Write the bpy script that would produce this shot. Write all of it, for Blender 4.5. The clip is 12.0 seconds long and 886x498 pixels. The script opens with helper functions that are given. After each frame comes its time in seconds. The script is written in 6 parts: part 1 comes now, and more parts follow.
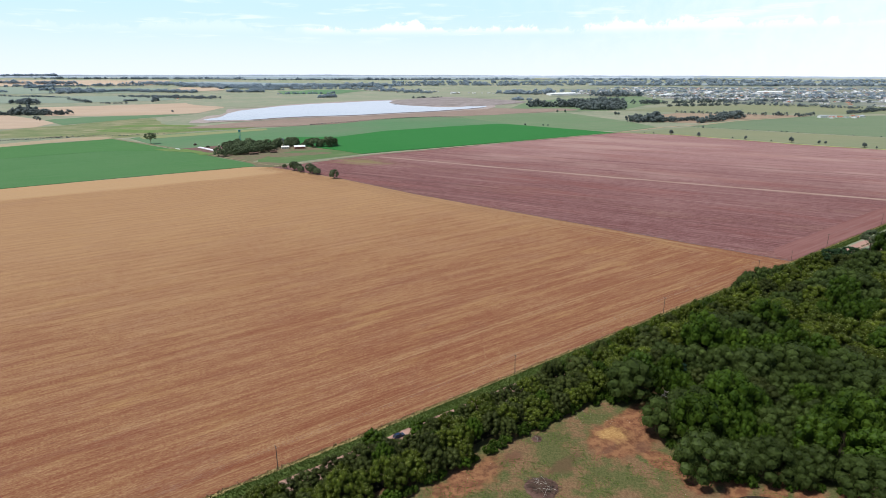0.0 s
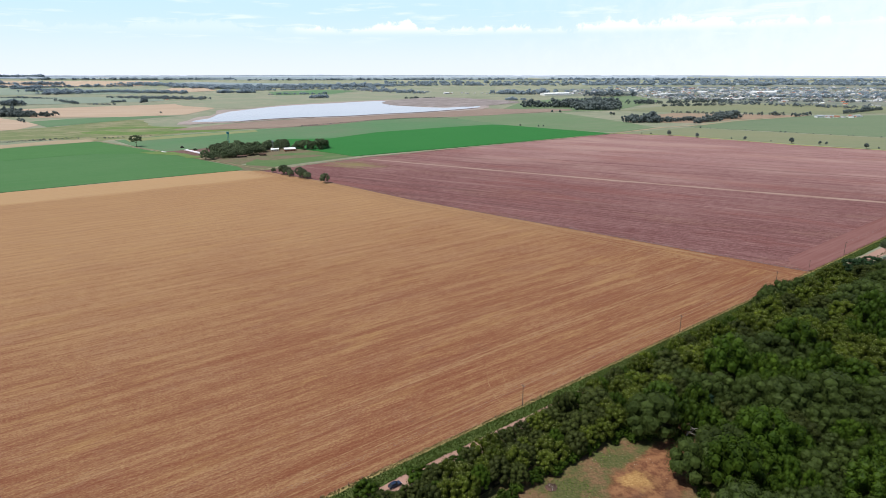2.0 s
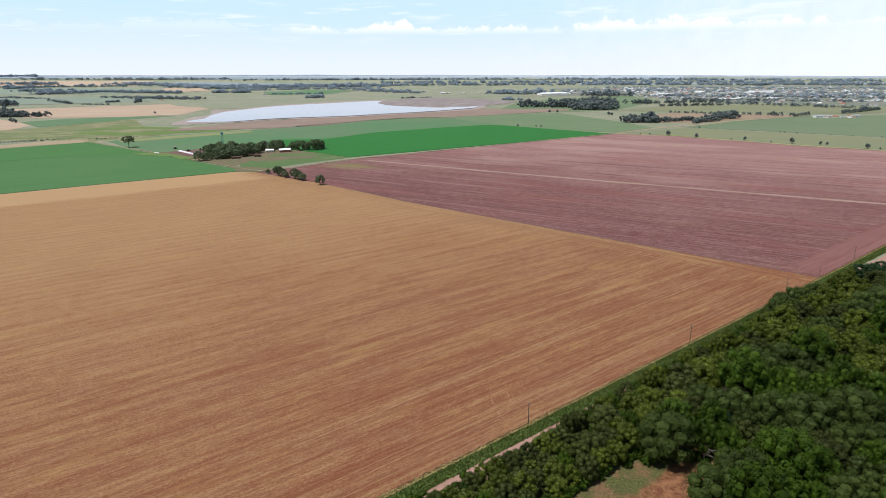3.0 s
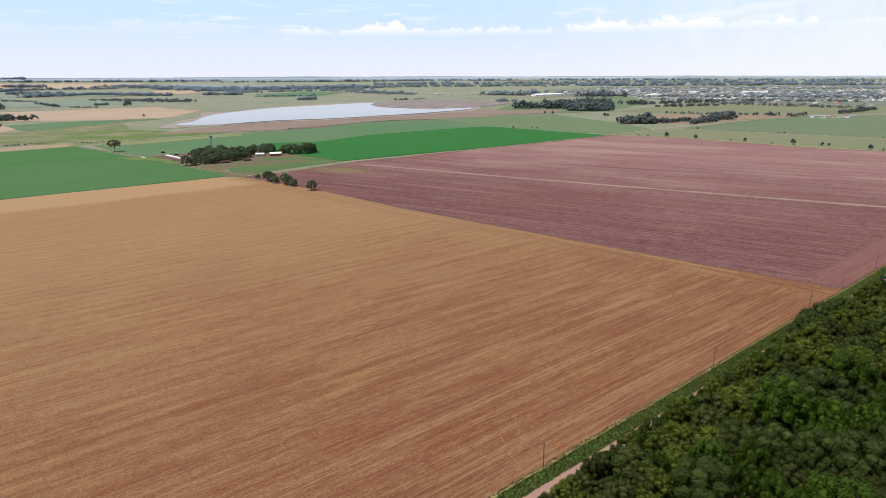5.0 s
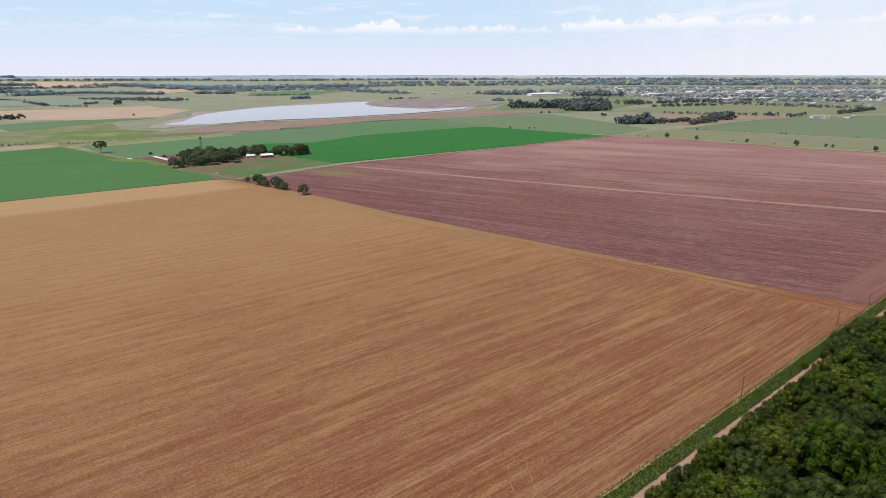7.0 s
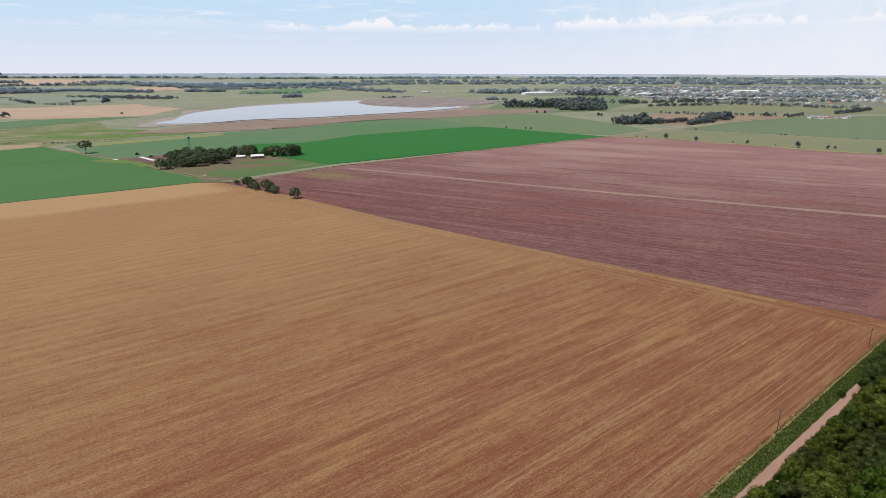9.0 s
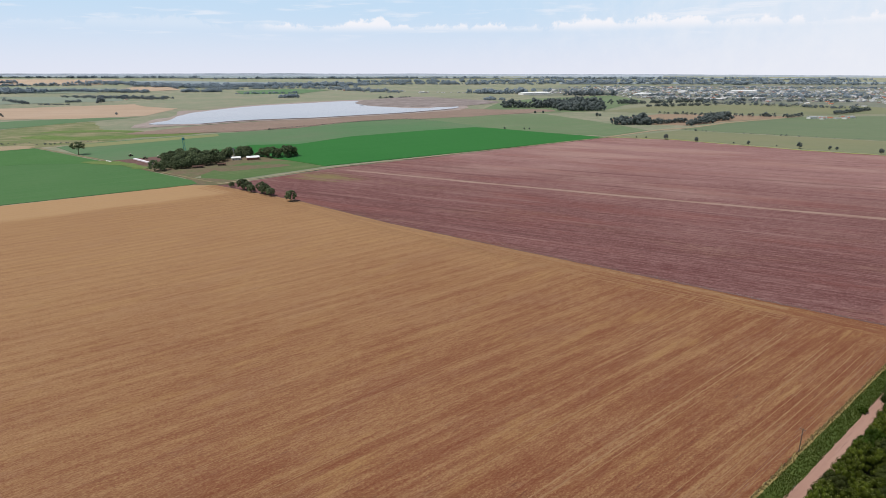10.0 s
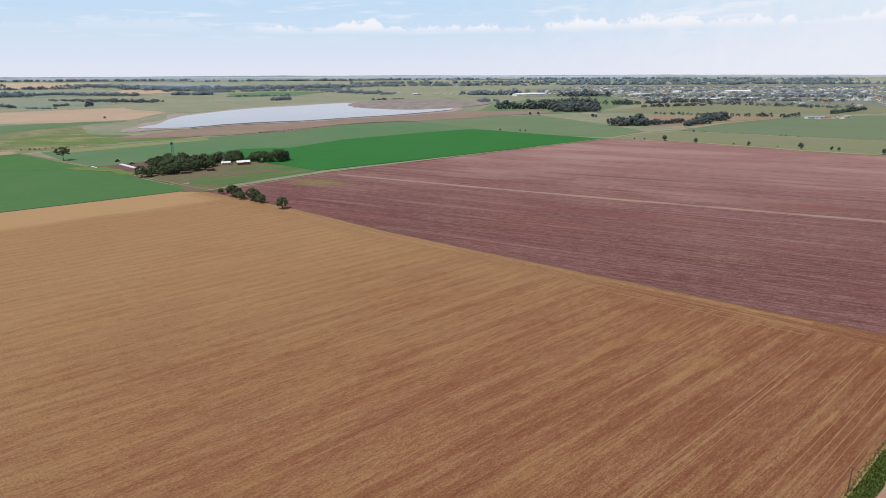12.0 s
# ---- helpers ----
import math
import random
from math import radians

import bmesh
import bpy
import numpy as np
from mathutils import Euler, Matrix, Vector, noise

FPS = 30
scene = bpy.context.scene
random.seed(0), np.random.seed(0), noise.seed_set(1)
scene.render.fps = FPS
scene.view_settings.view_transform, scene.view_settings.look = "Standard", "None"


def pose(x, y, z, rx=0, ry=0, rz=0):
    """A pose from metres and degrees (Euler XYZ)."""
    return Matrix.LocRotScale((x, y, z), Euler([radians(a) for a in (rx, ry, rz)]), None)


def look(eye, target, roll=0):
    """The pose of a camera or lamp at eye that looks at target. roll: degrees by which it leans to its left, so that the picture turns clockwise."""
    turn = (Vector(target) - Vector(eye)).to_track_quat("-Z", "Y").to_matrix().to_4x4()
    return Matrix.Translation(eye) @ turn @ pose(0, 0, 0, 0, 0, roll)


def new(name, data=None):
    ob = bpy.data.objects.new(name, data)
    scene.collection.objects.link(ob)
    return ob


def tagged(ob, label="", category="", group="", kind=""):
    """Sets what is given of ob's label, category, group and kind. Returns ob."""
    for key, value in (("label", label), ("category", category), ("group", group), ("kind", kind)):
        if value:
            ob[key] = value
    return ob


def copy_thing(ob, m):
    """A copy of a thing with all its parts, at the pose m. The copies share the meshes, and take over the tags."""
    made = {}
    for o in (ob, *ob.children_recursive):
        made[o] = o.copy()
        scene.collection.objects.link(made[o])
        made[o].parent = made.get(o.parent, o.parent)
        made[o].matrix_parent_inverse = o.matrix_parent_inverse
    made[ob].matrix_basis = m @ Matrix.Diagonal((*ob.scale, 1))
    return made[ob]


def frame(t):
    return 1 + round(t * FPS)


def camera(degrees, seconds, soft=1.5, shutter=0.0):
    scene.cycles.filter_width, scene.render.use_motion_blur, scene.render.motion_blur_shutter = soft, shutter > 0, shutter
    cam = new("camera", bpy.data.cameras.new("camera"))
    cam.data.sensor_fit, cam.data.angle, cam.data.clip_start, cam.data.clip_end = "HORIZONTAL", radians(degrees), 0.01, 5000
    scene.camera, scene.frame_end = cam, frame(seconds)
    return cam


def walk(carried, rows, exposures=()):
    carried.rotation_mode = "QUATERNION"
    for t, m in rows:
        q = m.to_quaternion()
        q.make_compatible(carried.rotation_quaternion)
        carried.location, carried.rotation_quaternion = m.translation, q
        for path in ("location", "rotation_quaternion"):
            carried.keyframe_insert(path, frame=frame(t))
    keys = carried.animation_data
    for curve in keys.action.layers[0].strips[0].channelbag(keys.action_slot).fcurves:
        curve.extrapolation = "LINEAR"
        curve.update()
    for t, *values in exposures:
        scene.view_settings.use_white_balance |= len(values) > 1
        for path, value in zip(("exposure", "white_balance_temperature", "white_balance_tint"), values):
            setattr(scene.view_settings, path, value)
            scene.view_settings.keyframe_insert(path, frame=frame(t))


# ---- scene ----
cam = camera(74.3, 12.0, soft=0.65)
PATH = [
    (0, (-0.144, -0.011, 119.209), (-0.108, 1.902, 118.628), -0.6),
    (0.5, (-0.511, 6.441, 119.381), (-0.47, 8.354, 118.8), -0.6),
    (1, (-1.001, 12.564, 119.383), (-0.953, 14.477, 118.802), -0.7),
    (1.5, (-1.487, 18.445, 119.313), (-1.434, 20.358, 118.732), -0.7),
    (2, (-1.839, 24.585, 119.16), (-1.78, 26.497, 118.579), -0.7),
    (2.5, (-2.267, 30.798, 118.879), (-2.203, 32.711, 118.298), -0.7),
    (3, (-2.884, 37.159, 118.906), (-2.813, 39.072, 118.324), -0.7),
    (5, (-4.868, 60.651, 118.607), (-4.776, 62.563, 118.029), -0.9),
    (5.5, (-5.374, 66.444, 118.674), (-5.278, 68.357, 118.097), -0.9),
    (6, (-5.83, 72.276, 118.877), (-5.728, 74.187, 118.298), -0.9),
    (6.5, (-5.899, 78.788, 119.158), (-5.792, 80.699, 118.578), -0.9),
    (7, (-5.939, 85.023, 119.425), (-5.829, 86.933, 118.843), -0.8),
    (9, (-9.201, 107.942, 120.221), (-9.066, 109.849, 119.634), -0.6),
    (9.5, (-10.276, 114.033, 120.203), (-10.136, 115.939, 119.616), -0.7),
    (10, (-10.32, 119.639, 120.406), (-10.175, 121.545, 119.819), -0.6),
    (10.5, (-10.426, 125.341, 120.375), (-10.277, 127.247, 119.79), -0.6),
    (11, (-10.831, 130.869, 120.364), (-10.676, 132.775, 119.779), -0.6),
    (11.5, (-11.554, 136.132, 120.209), (-11.394, 138.038, 119.626), -0.7),
    (12, (-12.356, 140.981, 120.12), (-12.19, 142.887, 119.537), -0.9),
]
walk(cam, [(t, look(eye, aim, roll)) for t, eye, aim, roll in PATH],
     exposures=((0, 0.36, 6060, 9.0), (3, 0.28, 6200, 10.0), (6, 0.15, 6400, 11.5), (9, 0.04, 6400, 11.5), (12, 0.02, 6360, 11.5)))

# ---- light ----
SUN_FROM = Vector((-0.40, -0.18, 0.90)).normalized()
world = bpy.data.worlds.new("world")
scene.world = world
world.use_nodes = True
wn = world.node_tree.nodes
sky = wn.new("ShaderNodeTexSky")
sky.sky_type, sky.sun_disc = "NISHITA", False
sky.sun_elevation = math.asin(SUN_FROM.z)
sky.sun_rotation = math.atan2(SUN_FROM.x, SUN_FROM.y)
sky.air_density, sky.dust_density, sky.ozone_density = 1.0, 1.5, 1.5
wn["Background"].inputs["Strength"].default_value = 0.058
world.node_tree.links.new(sky.outputs[0], wn["Background"].inputs["Color"])
sun = new("sun", bpy.data.lights.new("sun", "SUN"))
sun.data.energy, sun.data.angle, sun.data.color = 3.65, radians(5.0), (1.0, 0.965, 0.90)
sun.matrix_world = look(SUN_FROM * 100, (0, 0, 0))

# ---- plan ----
HUB = (0.0, 70.0)       # flat land round here; farther out drawn in and raised for the camera's view
EYE_H, FLAT, BEND = 119.5, 2000.0, 2600.0


def reach(X, Y):
    """How much of a plan distance from the hub is left on the ground."""
    D = math.hypot(X - HUB[0], Y - HUB[1])
    return 1.0 if D <= FLAT else (FLAT + BEND * (1 - math.exp(-(D - FLAT) / BEND))) / D


def at(X, Y, up=0.0):
    """The place on the ground of a plan point, up metres above it."""
    k, x = reach(X, Y), X - HUB[0]
    w = min(1.0, max(0.0, (math.hypot(x, Y - HUB[1]) - 2500) / 9500))
    lean = -0.0125 * w * w * (3 - 2 * w) * x * k  # tilts the far land so the horizon fits the camera's view
    return Vector((HUB[0] + x * k, HUB[1] + (Y - HUB[1]) * k, EYE_H * (1 - k) + lean + up))


ALONG = radians(34.8)
U, N = (math.cos(ALONG), math.sin(ALONG)), (math.sin(ALONG), -math.cos(ALONG))


def lane(s, o):
    """Plan point s metres along the field's fence and o metres from it towards the wood."""
    return (115 + s * U[0] + o * N[0], 270 + s * U[1] + o * N[1])


# ---- materials ----
def nodes_of(name, rough=0.9):
    m = bpy.data.materials.new(name)
    m.use_nodes = True
    nt = m.node_tree
    b = nt.nodes["Principled BSDF"]
    b.inputs["Roughness"].default_value = rough
    b.inputs["Specular IOR Level"].default_value = 0.2
    return m, nt, b


def link(nt, a, b):
    nt.links.new(a, b)


def coords(nt, angle=0.0, scale=(1, 1, 1)):
    tc = nt.nodes.new("ShaderNodeTexCoord")
    mp = nt.nodes.new("ShaderNodeMapping")
    mp.vector_type = "TEXTURE"
    mp.inputs["Rotation"].default_value = (0, 0, angle)
    mp.inputs["Scale"].default_value = scale
    link(nt, tc.outputs["Object"], mp.inputs["Vector"])
    return mp.outputs["Vector"]


def noise_of(nt, vec, scale, detail=4.0, rough=0.55, distort=0.0):
    n = nt.nodes.new("ShaderNodeTexNoise")
    n.inputs["Scale"].default_value = scale
    n.inputs["Detail"].default_value = detail
    n.inputs["Roughness"].default_value = rough
    n.inputs["Distortion"].default_value = distort
    link(nt, vec, n.inputs["Vector"])
    return n.outputs["Fac"]


def ramp(nt, fac, lo, hi, a=0.0, b=1.0):
    r = nt.nodes.new("ShaderNodeMapRange")
    r.interpolation_type = "SMOOTHSTEP"
    for key, v in (("From Min", lo), ("From Max", hi), ("To Min", a), ("To Max", b)):
        r.inputs[key].default_value = v
    link(nt, fac, r.inputs["Value"])
    return r.outputs["Result"]


def blend(nt, fac, a, b):
    m = nt.nodes.new("ShaderNodeMix")
    m.data_type = "RGBA"
    for sock, v in ((m.inputs[0], fac), (m.inputs[6], a), (m.inputs[7], b)):
        if isinstance(v, (int, float)):
            sock.default_value = v
        elif isinstance(v, tuple):
            sock.default_value = (*v, 1)
        else:
            link(nt, v, sock)
    return m.outputs[2]


def calc(nt, op, a, b=0.0):
    m = nt.nodes.new("ShaderNodeMath")
    m.operation = op
    for sock, v in zip(m.inputs, (a, b)):
        if isinstance(v, (int, float)):
            sock.default_value = v
        else:
            link(nt, v, sock)
    return m.outputs[0]


def bump(nt, b, height, strength, distance):
    n = nt.nodes.new("ShaderNodeBump")
    n.inputs["Strength"].default_value = strength
    n.inputs["Distance"].default_value = distance
    link(nt, height, n.inputs["Height"])
    link(nt, n.outputs["Normal"], b.inputs["Normal"])


def land(name, c1, c2, c3, big=0.01, fine=0.6, angle=None, stretch=12.0, rows=None, relief=0.15, rough=0.95, row_mix=0.3):
    """Ground of three tones: broad patches, streaks along angle (radians) if given, and a fine grain; rows: spacing of drill rows."""
    m, nt, b = nodes_of(name, rough)
    plain = coords(nt)
    broad = ramp(nt, noise_of(nt, plain, big, 5, 0.6), 0.35, 0.65)
    vec = coords(nt, angle, (stretch, 1, 1)) if angle is not None else plain
    streak = ramp(nt, noise_of(nt, vec, fine * 0.25, 5, 0.65), 0.36, 0.66)
    grain = noise_of(nt, vec, fine * 3, 3, 0.7)
    col = blend(nt, broad, c1, c2)
    col = blend(nt, calc(nt, "MULTIPLY", streak, 0.75), col, c3)
    dark = tuple(v * 0.55 for v in c1)
    col = blend(nt, ramp(nt, grain, 0.5, 0.78, 0.0, 0.55), col, dark)
    h = grain
    if rows:
        w = nt.nodes.new("ShaderNodeTexWave")
        w.wave_type, w.bands_direction = "BANDS", "Y"
        w.inputs["Scale"].default_value = 2 * math.pi / rows / 20
        w.inputs["Distortion"].default_value = 1.2
        w.inputs["Detail"].default_value = 3
        w.inputs["Detail Scale"].default_value = 0.3
        link(nt, coords(nt, angle), w.inputs["Vector"])
        col = blend(nt, calc(nt, "MULTIPLY", w.outputs["Fac"], row_mix), col, c3)
        h = calc(nt, "ADD", grain, w.outputs["Fac"])
    link(nt, col, b.inputs["Base Color"])
    bump(nt, b, h, 0.6, relief)
    return m


def paint(name, col, rough=0.6, metal=0.0, wear=0.25, scale=2.0):
    m, nt, b = nodes_of(name, rough)
    n = ramp(nt, noise_of(nt, coords(nt), scale, 5, 0.65), 0.4, 0.75)
    c = blend(nt, calc(nt, "MULTIPLY", n, wear), col, tuple(v * 0.45 for v in col))
    link(nt, c, b.inputs["Base Color"])
    b.inputs["Metallic"].default_value = metal
    bump(nt, b, n, 0.2, 0.02)
    return m


def foliage(name, dark, light, tint, rough=0.55, thin=0.18, even=False):
    """Leaves that differ one from another, and tree from tree."""
    m, nt, b = nodes_of(name, rough)
    geo = nt.nodes.new("ShaderNodeNewGeometry")
    info = nt.nodes.new("ShaderNodeObjectInfo")
    spray = ramp(nt, noise_of(nt, coords(nt), 0.7, 3, 0.6), 0.36, 0.64)
    leafy = calc(nt, "ADD", calc(nt, "MULTIPLY", spray, 0.6), calc(nt, "MULTIPLY", geo.outputs["Random Per Island"], 0.4))
    col = blend(nt, leafy, dark, light)
    col = blend(nt, calc(nt, "MULTIPLY", info.outputs["Random"], 0.4), col, tint)
    hsv = nt.nodes.new("ShaderNodeHueSaturation")
    link(nt, ramp(nt, calc(nt, "FRACT", calc(nt, "MULTIPLY", info.outputs["Random"], 37.0)), 0.0, 1.0, *((0.93, 1.07) if even else (0.74, 1.24))), hsv.inputs["Value"])
    link(nt, col, hsv.inputs["Color"])
    col = hsv.outputs["Color"]
    link(nt, col, b.inputs["Base Color"])
    b.inputs["Specular IOR Level"].default_value = 0.06
    tr = nt.nodes.new("ShaderNodeBsdfTranslucent")
    link(nt, col, tr.inputs["Color"])
    mix = nt.nodes.new("ShaderNodeMixShader")
    mix.inputs[0].default_value = thin
    out = nt.nodes["Material Output"]
    link(nt, b.outputs[0], mix.inputs[1])
    link(nt, tr.outputs[0], mix.inputs[2])
    link(nt, mix.outputs[0], out.inputs["Surface"])
    return m


ROWS_STUBBLE, ROWS_PLOUGH, ROWS_SIDE = radians(33.0), radians(-33.8), radians(-45.3)


def off_line(nt, px, py, dx, dy):
    """Metres from the line through p, towards d."""
    tc = nt.nodes.new("ShaderNodeTexCoord")
    d = nt.nodes.new("ShaderNodeVectorMath")
    d.operation = "DOT_PRODUCT"
    link(nt, tc.outputs["Object"], d.inputs[0])
    d.inputs[1].default_value = (dx, dy, 0)
    return calc(nt, "SUBTRACT", d.outputs["Value"], px * dx + py * dy)


def mixed(nt, first, *terms):
    """first plus each weight times (value - 0.5)."""
    for value, weight in terms:
        first = calc(nt, "ADD", first, calc(nt, "MULTIPLY", calc(nt, "SUBTRACT", value, 0.5), weight))
    return first


def stubble_material(name, angle, spread=1.0):
    """Harvested grain: short broken swaths of straw over red soil, thinner near the road, a pale straw headland at the far end."""
    m, nt, b = nodes_of(name, 0.95)
    plain = coords(nt)

    def along(stretch, scale, detail=3, rough=0.6, turn=0.0, distort=0.0):
        return noise_of(nt, coords(nt, angle + turn, (stretch, 1, 1)), scale, detail, rough, distort)

    warp = calc(nt, "MULTIPLY", calc(nt, "SUBTRACT", noise_of(nt, plain, 0.012, 4), 0.5), 240.0)
    from_road = calc(nt, "ADD", off_line(nt, 115, 270, -N[0], -N[1]), warp)
    straw_share = ramp(nt, from_road, -10, 400, 0.26, 0.74)
    band = ramp(nt, along(7, 0.115, 4, 0.6, -0.03, 0.25), 0.36, 0.64)
    near_band = calc(nt, "MULTIPLY", calc(nt, "SUBTRACT", band, 0.5), ramp(nt, from_road, 60, 330, 0.22, 0.08))
    lines = nt.nodes.new("ShaderNodeTexWave")
    lines.wave_type, lines.bands_direction = "BANDS", "Y"
    for key, value in (("Scale", 2 * math.pi / 9.4 / 20), ("Distortion", 8.0), ("Detail", 3.0), ("Detail Scale", 0.5), ("Detail Roughness", 0.6)):
        lines.inputs[key].default_value = value
    link(nt, coords(nt, angle, (5, 1, 1)), lines.inputs["Vector"])
    passes = ramp(nt, lines.outputs["Fac"], 0.15, 0.85)
    swath = ramp(nt, along(11, 0.42, 3, 0.6, 0.03, 0.2), 0.36, 0.64)
    dash = along(6, 1.05, 3, 0.65, 0.0, 0.3)
    grain = along(1.8, 1.9, 4, 0.8)
    drill = ramp(nt, along(70, 0.62, 2, 0.5), 0.38, 0.62)
    f = calc(nt, "ADD", straw_share, near_band)
    f = calc(nt, "ADD", f, calc(nt, "MULTIPLY", calc(nt, "SUBTRACT", drill, 0.5), ramp(nt, off_line(nt, 115, 270, -N[0], -N[1]), 15, 120, 0.22, 0.12)))
    f = mixed(nt, f, (passes, 0.10), (swath, 0.09), (ramp(nt, dash, 0.36, 0.64), 0.24), (grain, 2.3))
    col = blend(nt, ramp(nt, f, -0.15, 1.15), (0.168, 0.056, 0.026), (0.350, 0.213, 0.101))
    purple = calc(nt, "MULTIPLY", ramp(nt, along(2.2, 0.045, 5, 0.65), 0.46, 0.66), ramp(nt, dash, 0.40, 0.66))
    col = blend(nt, calc(nt, "MULTIPLY", purple, 0.24), col, (0.225, 0.122, 0.092))
    yellow = calc(nt, "MULTIPLY", ramp(nt, along(3.5, 0.06, 4, 0.6, 0.08), 0.50, 0.70), swath)
    col = blend(nt, calc(nt, "MULTIPLY", yellow, 0.34), col, (0.35, 0.215, 0.080))
    clods = ramp(nt, along(7, 0.95, 3, 0.7, 0.02), 0.58, 0.70, 0.0, 0.55)
    col = blend(nt, calc(nt, "MULTIPLY", clods, ramp(nt, along(1.5, 0.03, 4, 0.6), 0.40, 0.60)), col, (0.120, 0.050, 0.034))
    head = calc(nt, "ADD", off_line(nt, -244, 782, 0.515, -0.857), calc(nt, "MULTIPLY", warp, 0.12))
    col = blend(nt, ramp(nt, head, 66, 84, 0.58 * spread, 0.0), col, (0.42, 0.275, 0.142))
    link(nt, col, b.inputs["Base Color"])
    bump(nt, b, calc(nt, "ADD", grain, calc(nt, "MULTIPLY", dash, 0.8)), 0.8, 0.3)
    return m


def plough_material():
    """Tilled red-purple soil: sharp broken drill lines, red and greenish patches, paler where it has dried."""
    m, nt, b = nodes_of("tilled purple-brown soil", 0.95)
    plain = coords(nt)
    tc = nt.nodes.new("ShaderNodeTexCoord")

    def along(stretch, scale, detail=3, rough=0.6, distort=0.0):
        return noise_of(nt, coords(nt, ROWS_PLOUGH, (stretch, 1, 1)), scale, detail, rough, distort)

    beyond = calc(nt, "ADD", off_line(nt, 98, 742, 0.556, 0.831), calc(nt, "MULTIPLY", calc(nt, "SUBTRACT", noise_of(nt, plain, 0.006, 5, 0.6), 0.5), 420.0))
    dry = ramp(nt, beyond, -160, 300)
    passes = ramp(nt, along(30, 0.085, 3, 0.6), 0.40, 0.60)
    row = ramp(nt, along(34, 0.40, 3, 0.6), 0.38, 0.62)
    dash = along(5, 0.55, 4, 0.7, 0.3)
    grain = along(2.2, 1.2, 5, 0.8)
    f = mixed(nt, calc(nt, "ADD", 0.30, calc(nt, "MULTIPLY", dry, 0.42)), (passes, 0.08), (row, 0.22), (ramp(nt, dash, 0.36, 0.64), 0.30), (grain, 1.9))
    col = blend(nt, ramp(nt, f, -0.1, 1.1), (0.106, 0.036, 0.033), (0.315, 0.182, 0.166))
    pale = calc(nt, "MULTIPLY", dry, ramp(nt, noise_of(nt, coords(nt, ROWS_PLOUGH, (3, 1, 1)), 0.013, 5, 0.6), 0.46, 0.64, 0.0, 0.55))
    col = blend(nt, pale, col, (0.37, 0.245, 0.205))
    rust = ramp(nt, noise_of(nt, coords(nt, ROWS_PLOUGH, (4, 1, 1)), 0.022, 5, 0.65), 0.48, 0.68, 0.0, 0.30)
    col = blend(nt, rust, col, (0.215, 0.070, 0.054))
    moss = calc(nt, "MULTIPLY", ramp(nt, noise_of(nt, coords(nt, ROWS_PLOUGH, (3, 1, 1)), 0.018, 5, 0.65), 0.52, 0.66), ramp(nt, dash, 0.44, 0.60))
    col = blend(nt, calc(nt, "MULTIPLY", moss, ramp(nt, beyond, -60, 120, 0.30, 0.10)), col, (0.225, 0.140, 0.078))
    gash = calc(nt, "MULTIPLY", ramp(nt, along(110, 0.10, 2, 0.5), 0.595, 0.615), ramp(nt, along(6, 0.06, 3), 0.42, 0.56, 0.05, 0.40))
    col = blend(nt, gash, col, (0.095, 0.036, 0.034))
    ridge = calc(nt, "MULTIPLY", ramp(nt, along(120, 0.13, 2, 0.5), 0.60, 0.63), ramp(nt, along(7, 0.05, 3), 0.45, 0.6, 0.0, 0.25))
    col = blend(nt, ridge, col, (0.34, 0.215, 0.19))
    mp = nt.nodes.new("ShaderNodeMapping")
    mp.vector_type = "TEXTURE"
    mp.inputs["Location"].default_value = (-95, 815, 0)
    mp.inputs["Rotation"].default_value = (0, 0, ROWS_PLOUGH)
    mp.inputs["Scale"].default_value = (70, 40, 1000)
    link(nt, tc.outputs["Object"], mp.inputs["Vector"])
    dist = nt.nodes.new("ShaderNodeVectorMath")
    dist.operation = "LENGTH"
    link(nt, mp.outputs["Vector"], dist.inputs[0])
    weeds = ramp(nt, calc(nt, "ADD", dist.outputs["Value"], calc(nt, "MULTIPLY", noise_of(nt, coords(nt, ROWS_PLOUGH, (5, 1, 1)), 0.12, 5, 0.65), 1.8)), 1.0, 1.7, 0.6, 0.0)
    col = blend(nt, weeds, col, (0.19, 0.185, 0.06))
    link(nt, col, b.inputs["Base Color"])
    bump(nt, b, calc(nt, "ADD", grain, row), 0.8, 0.3)
    return m


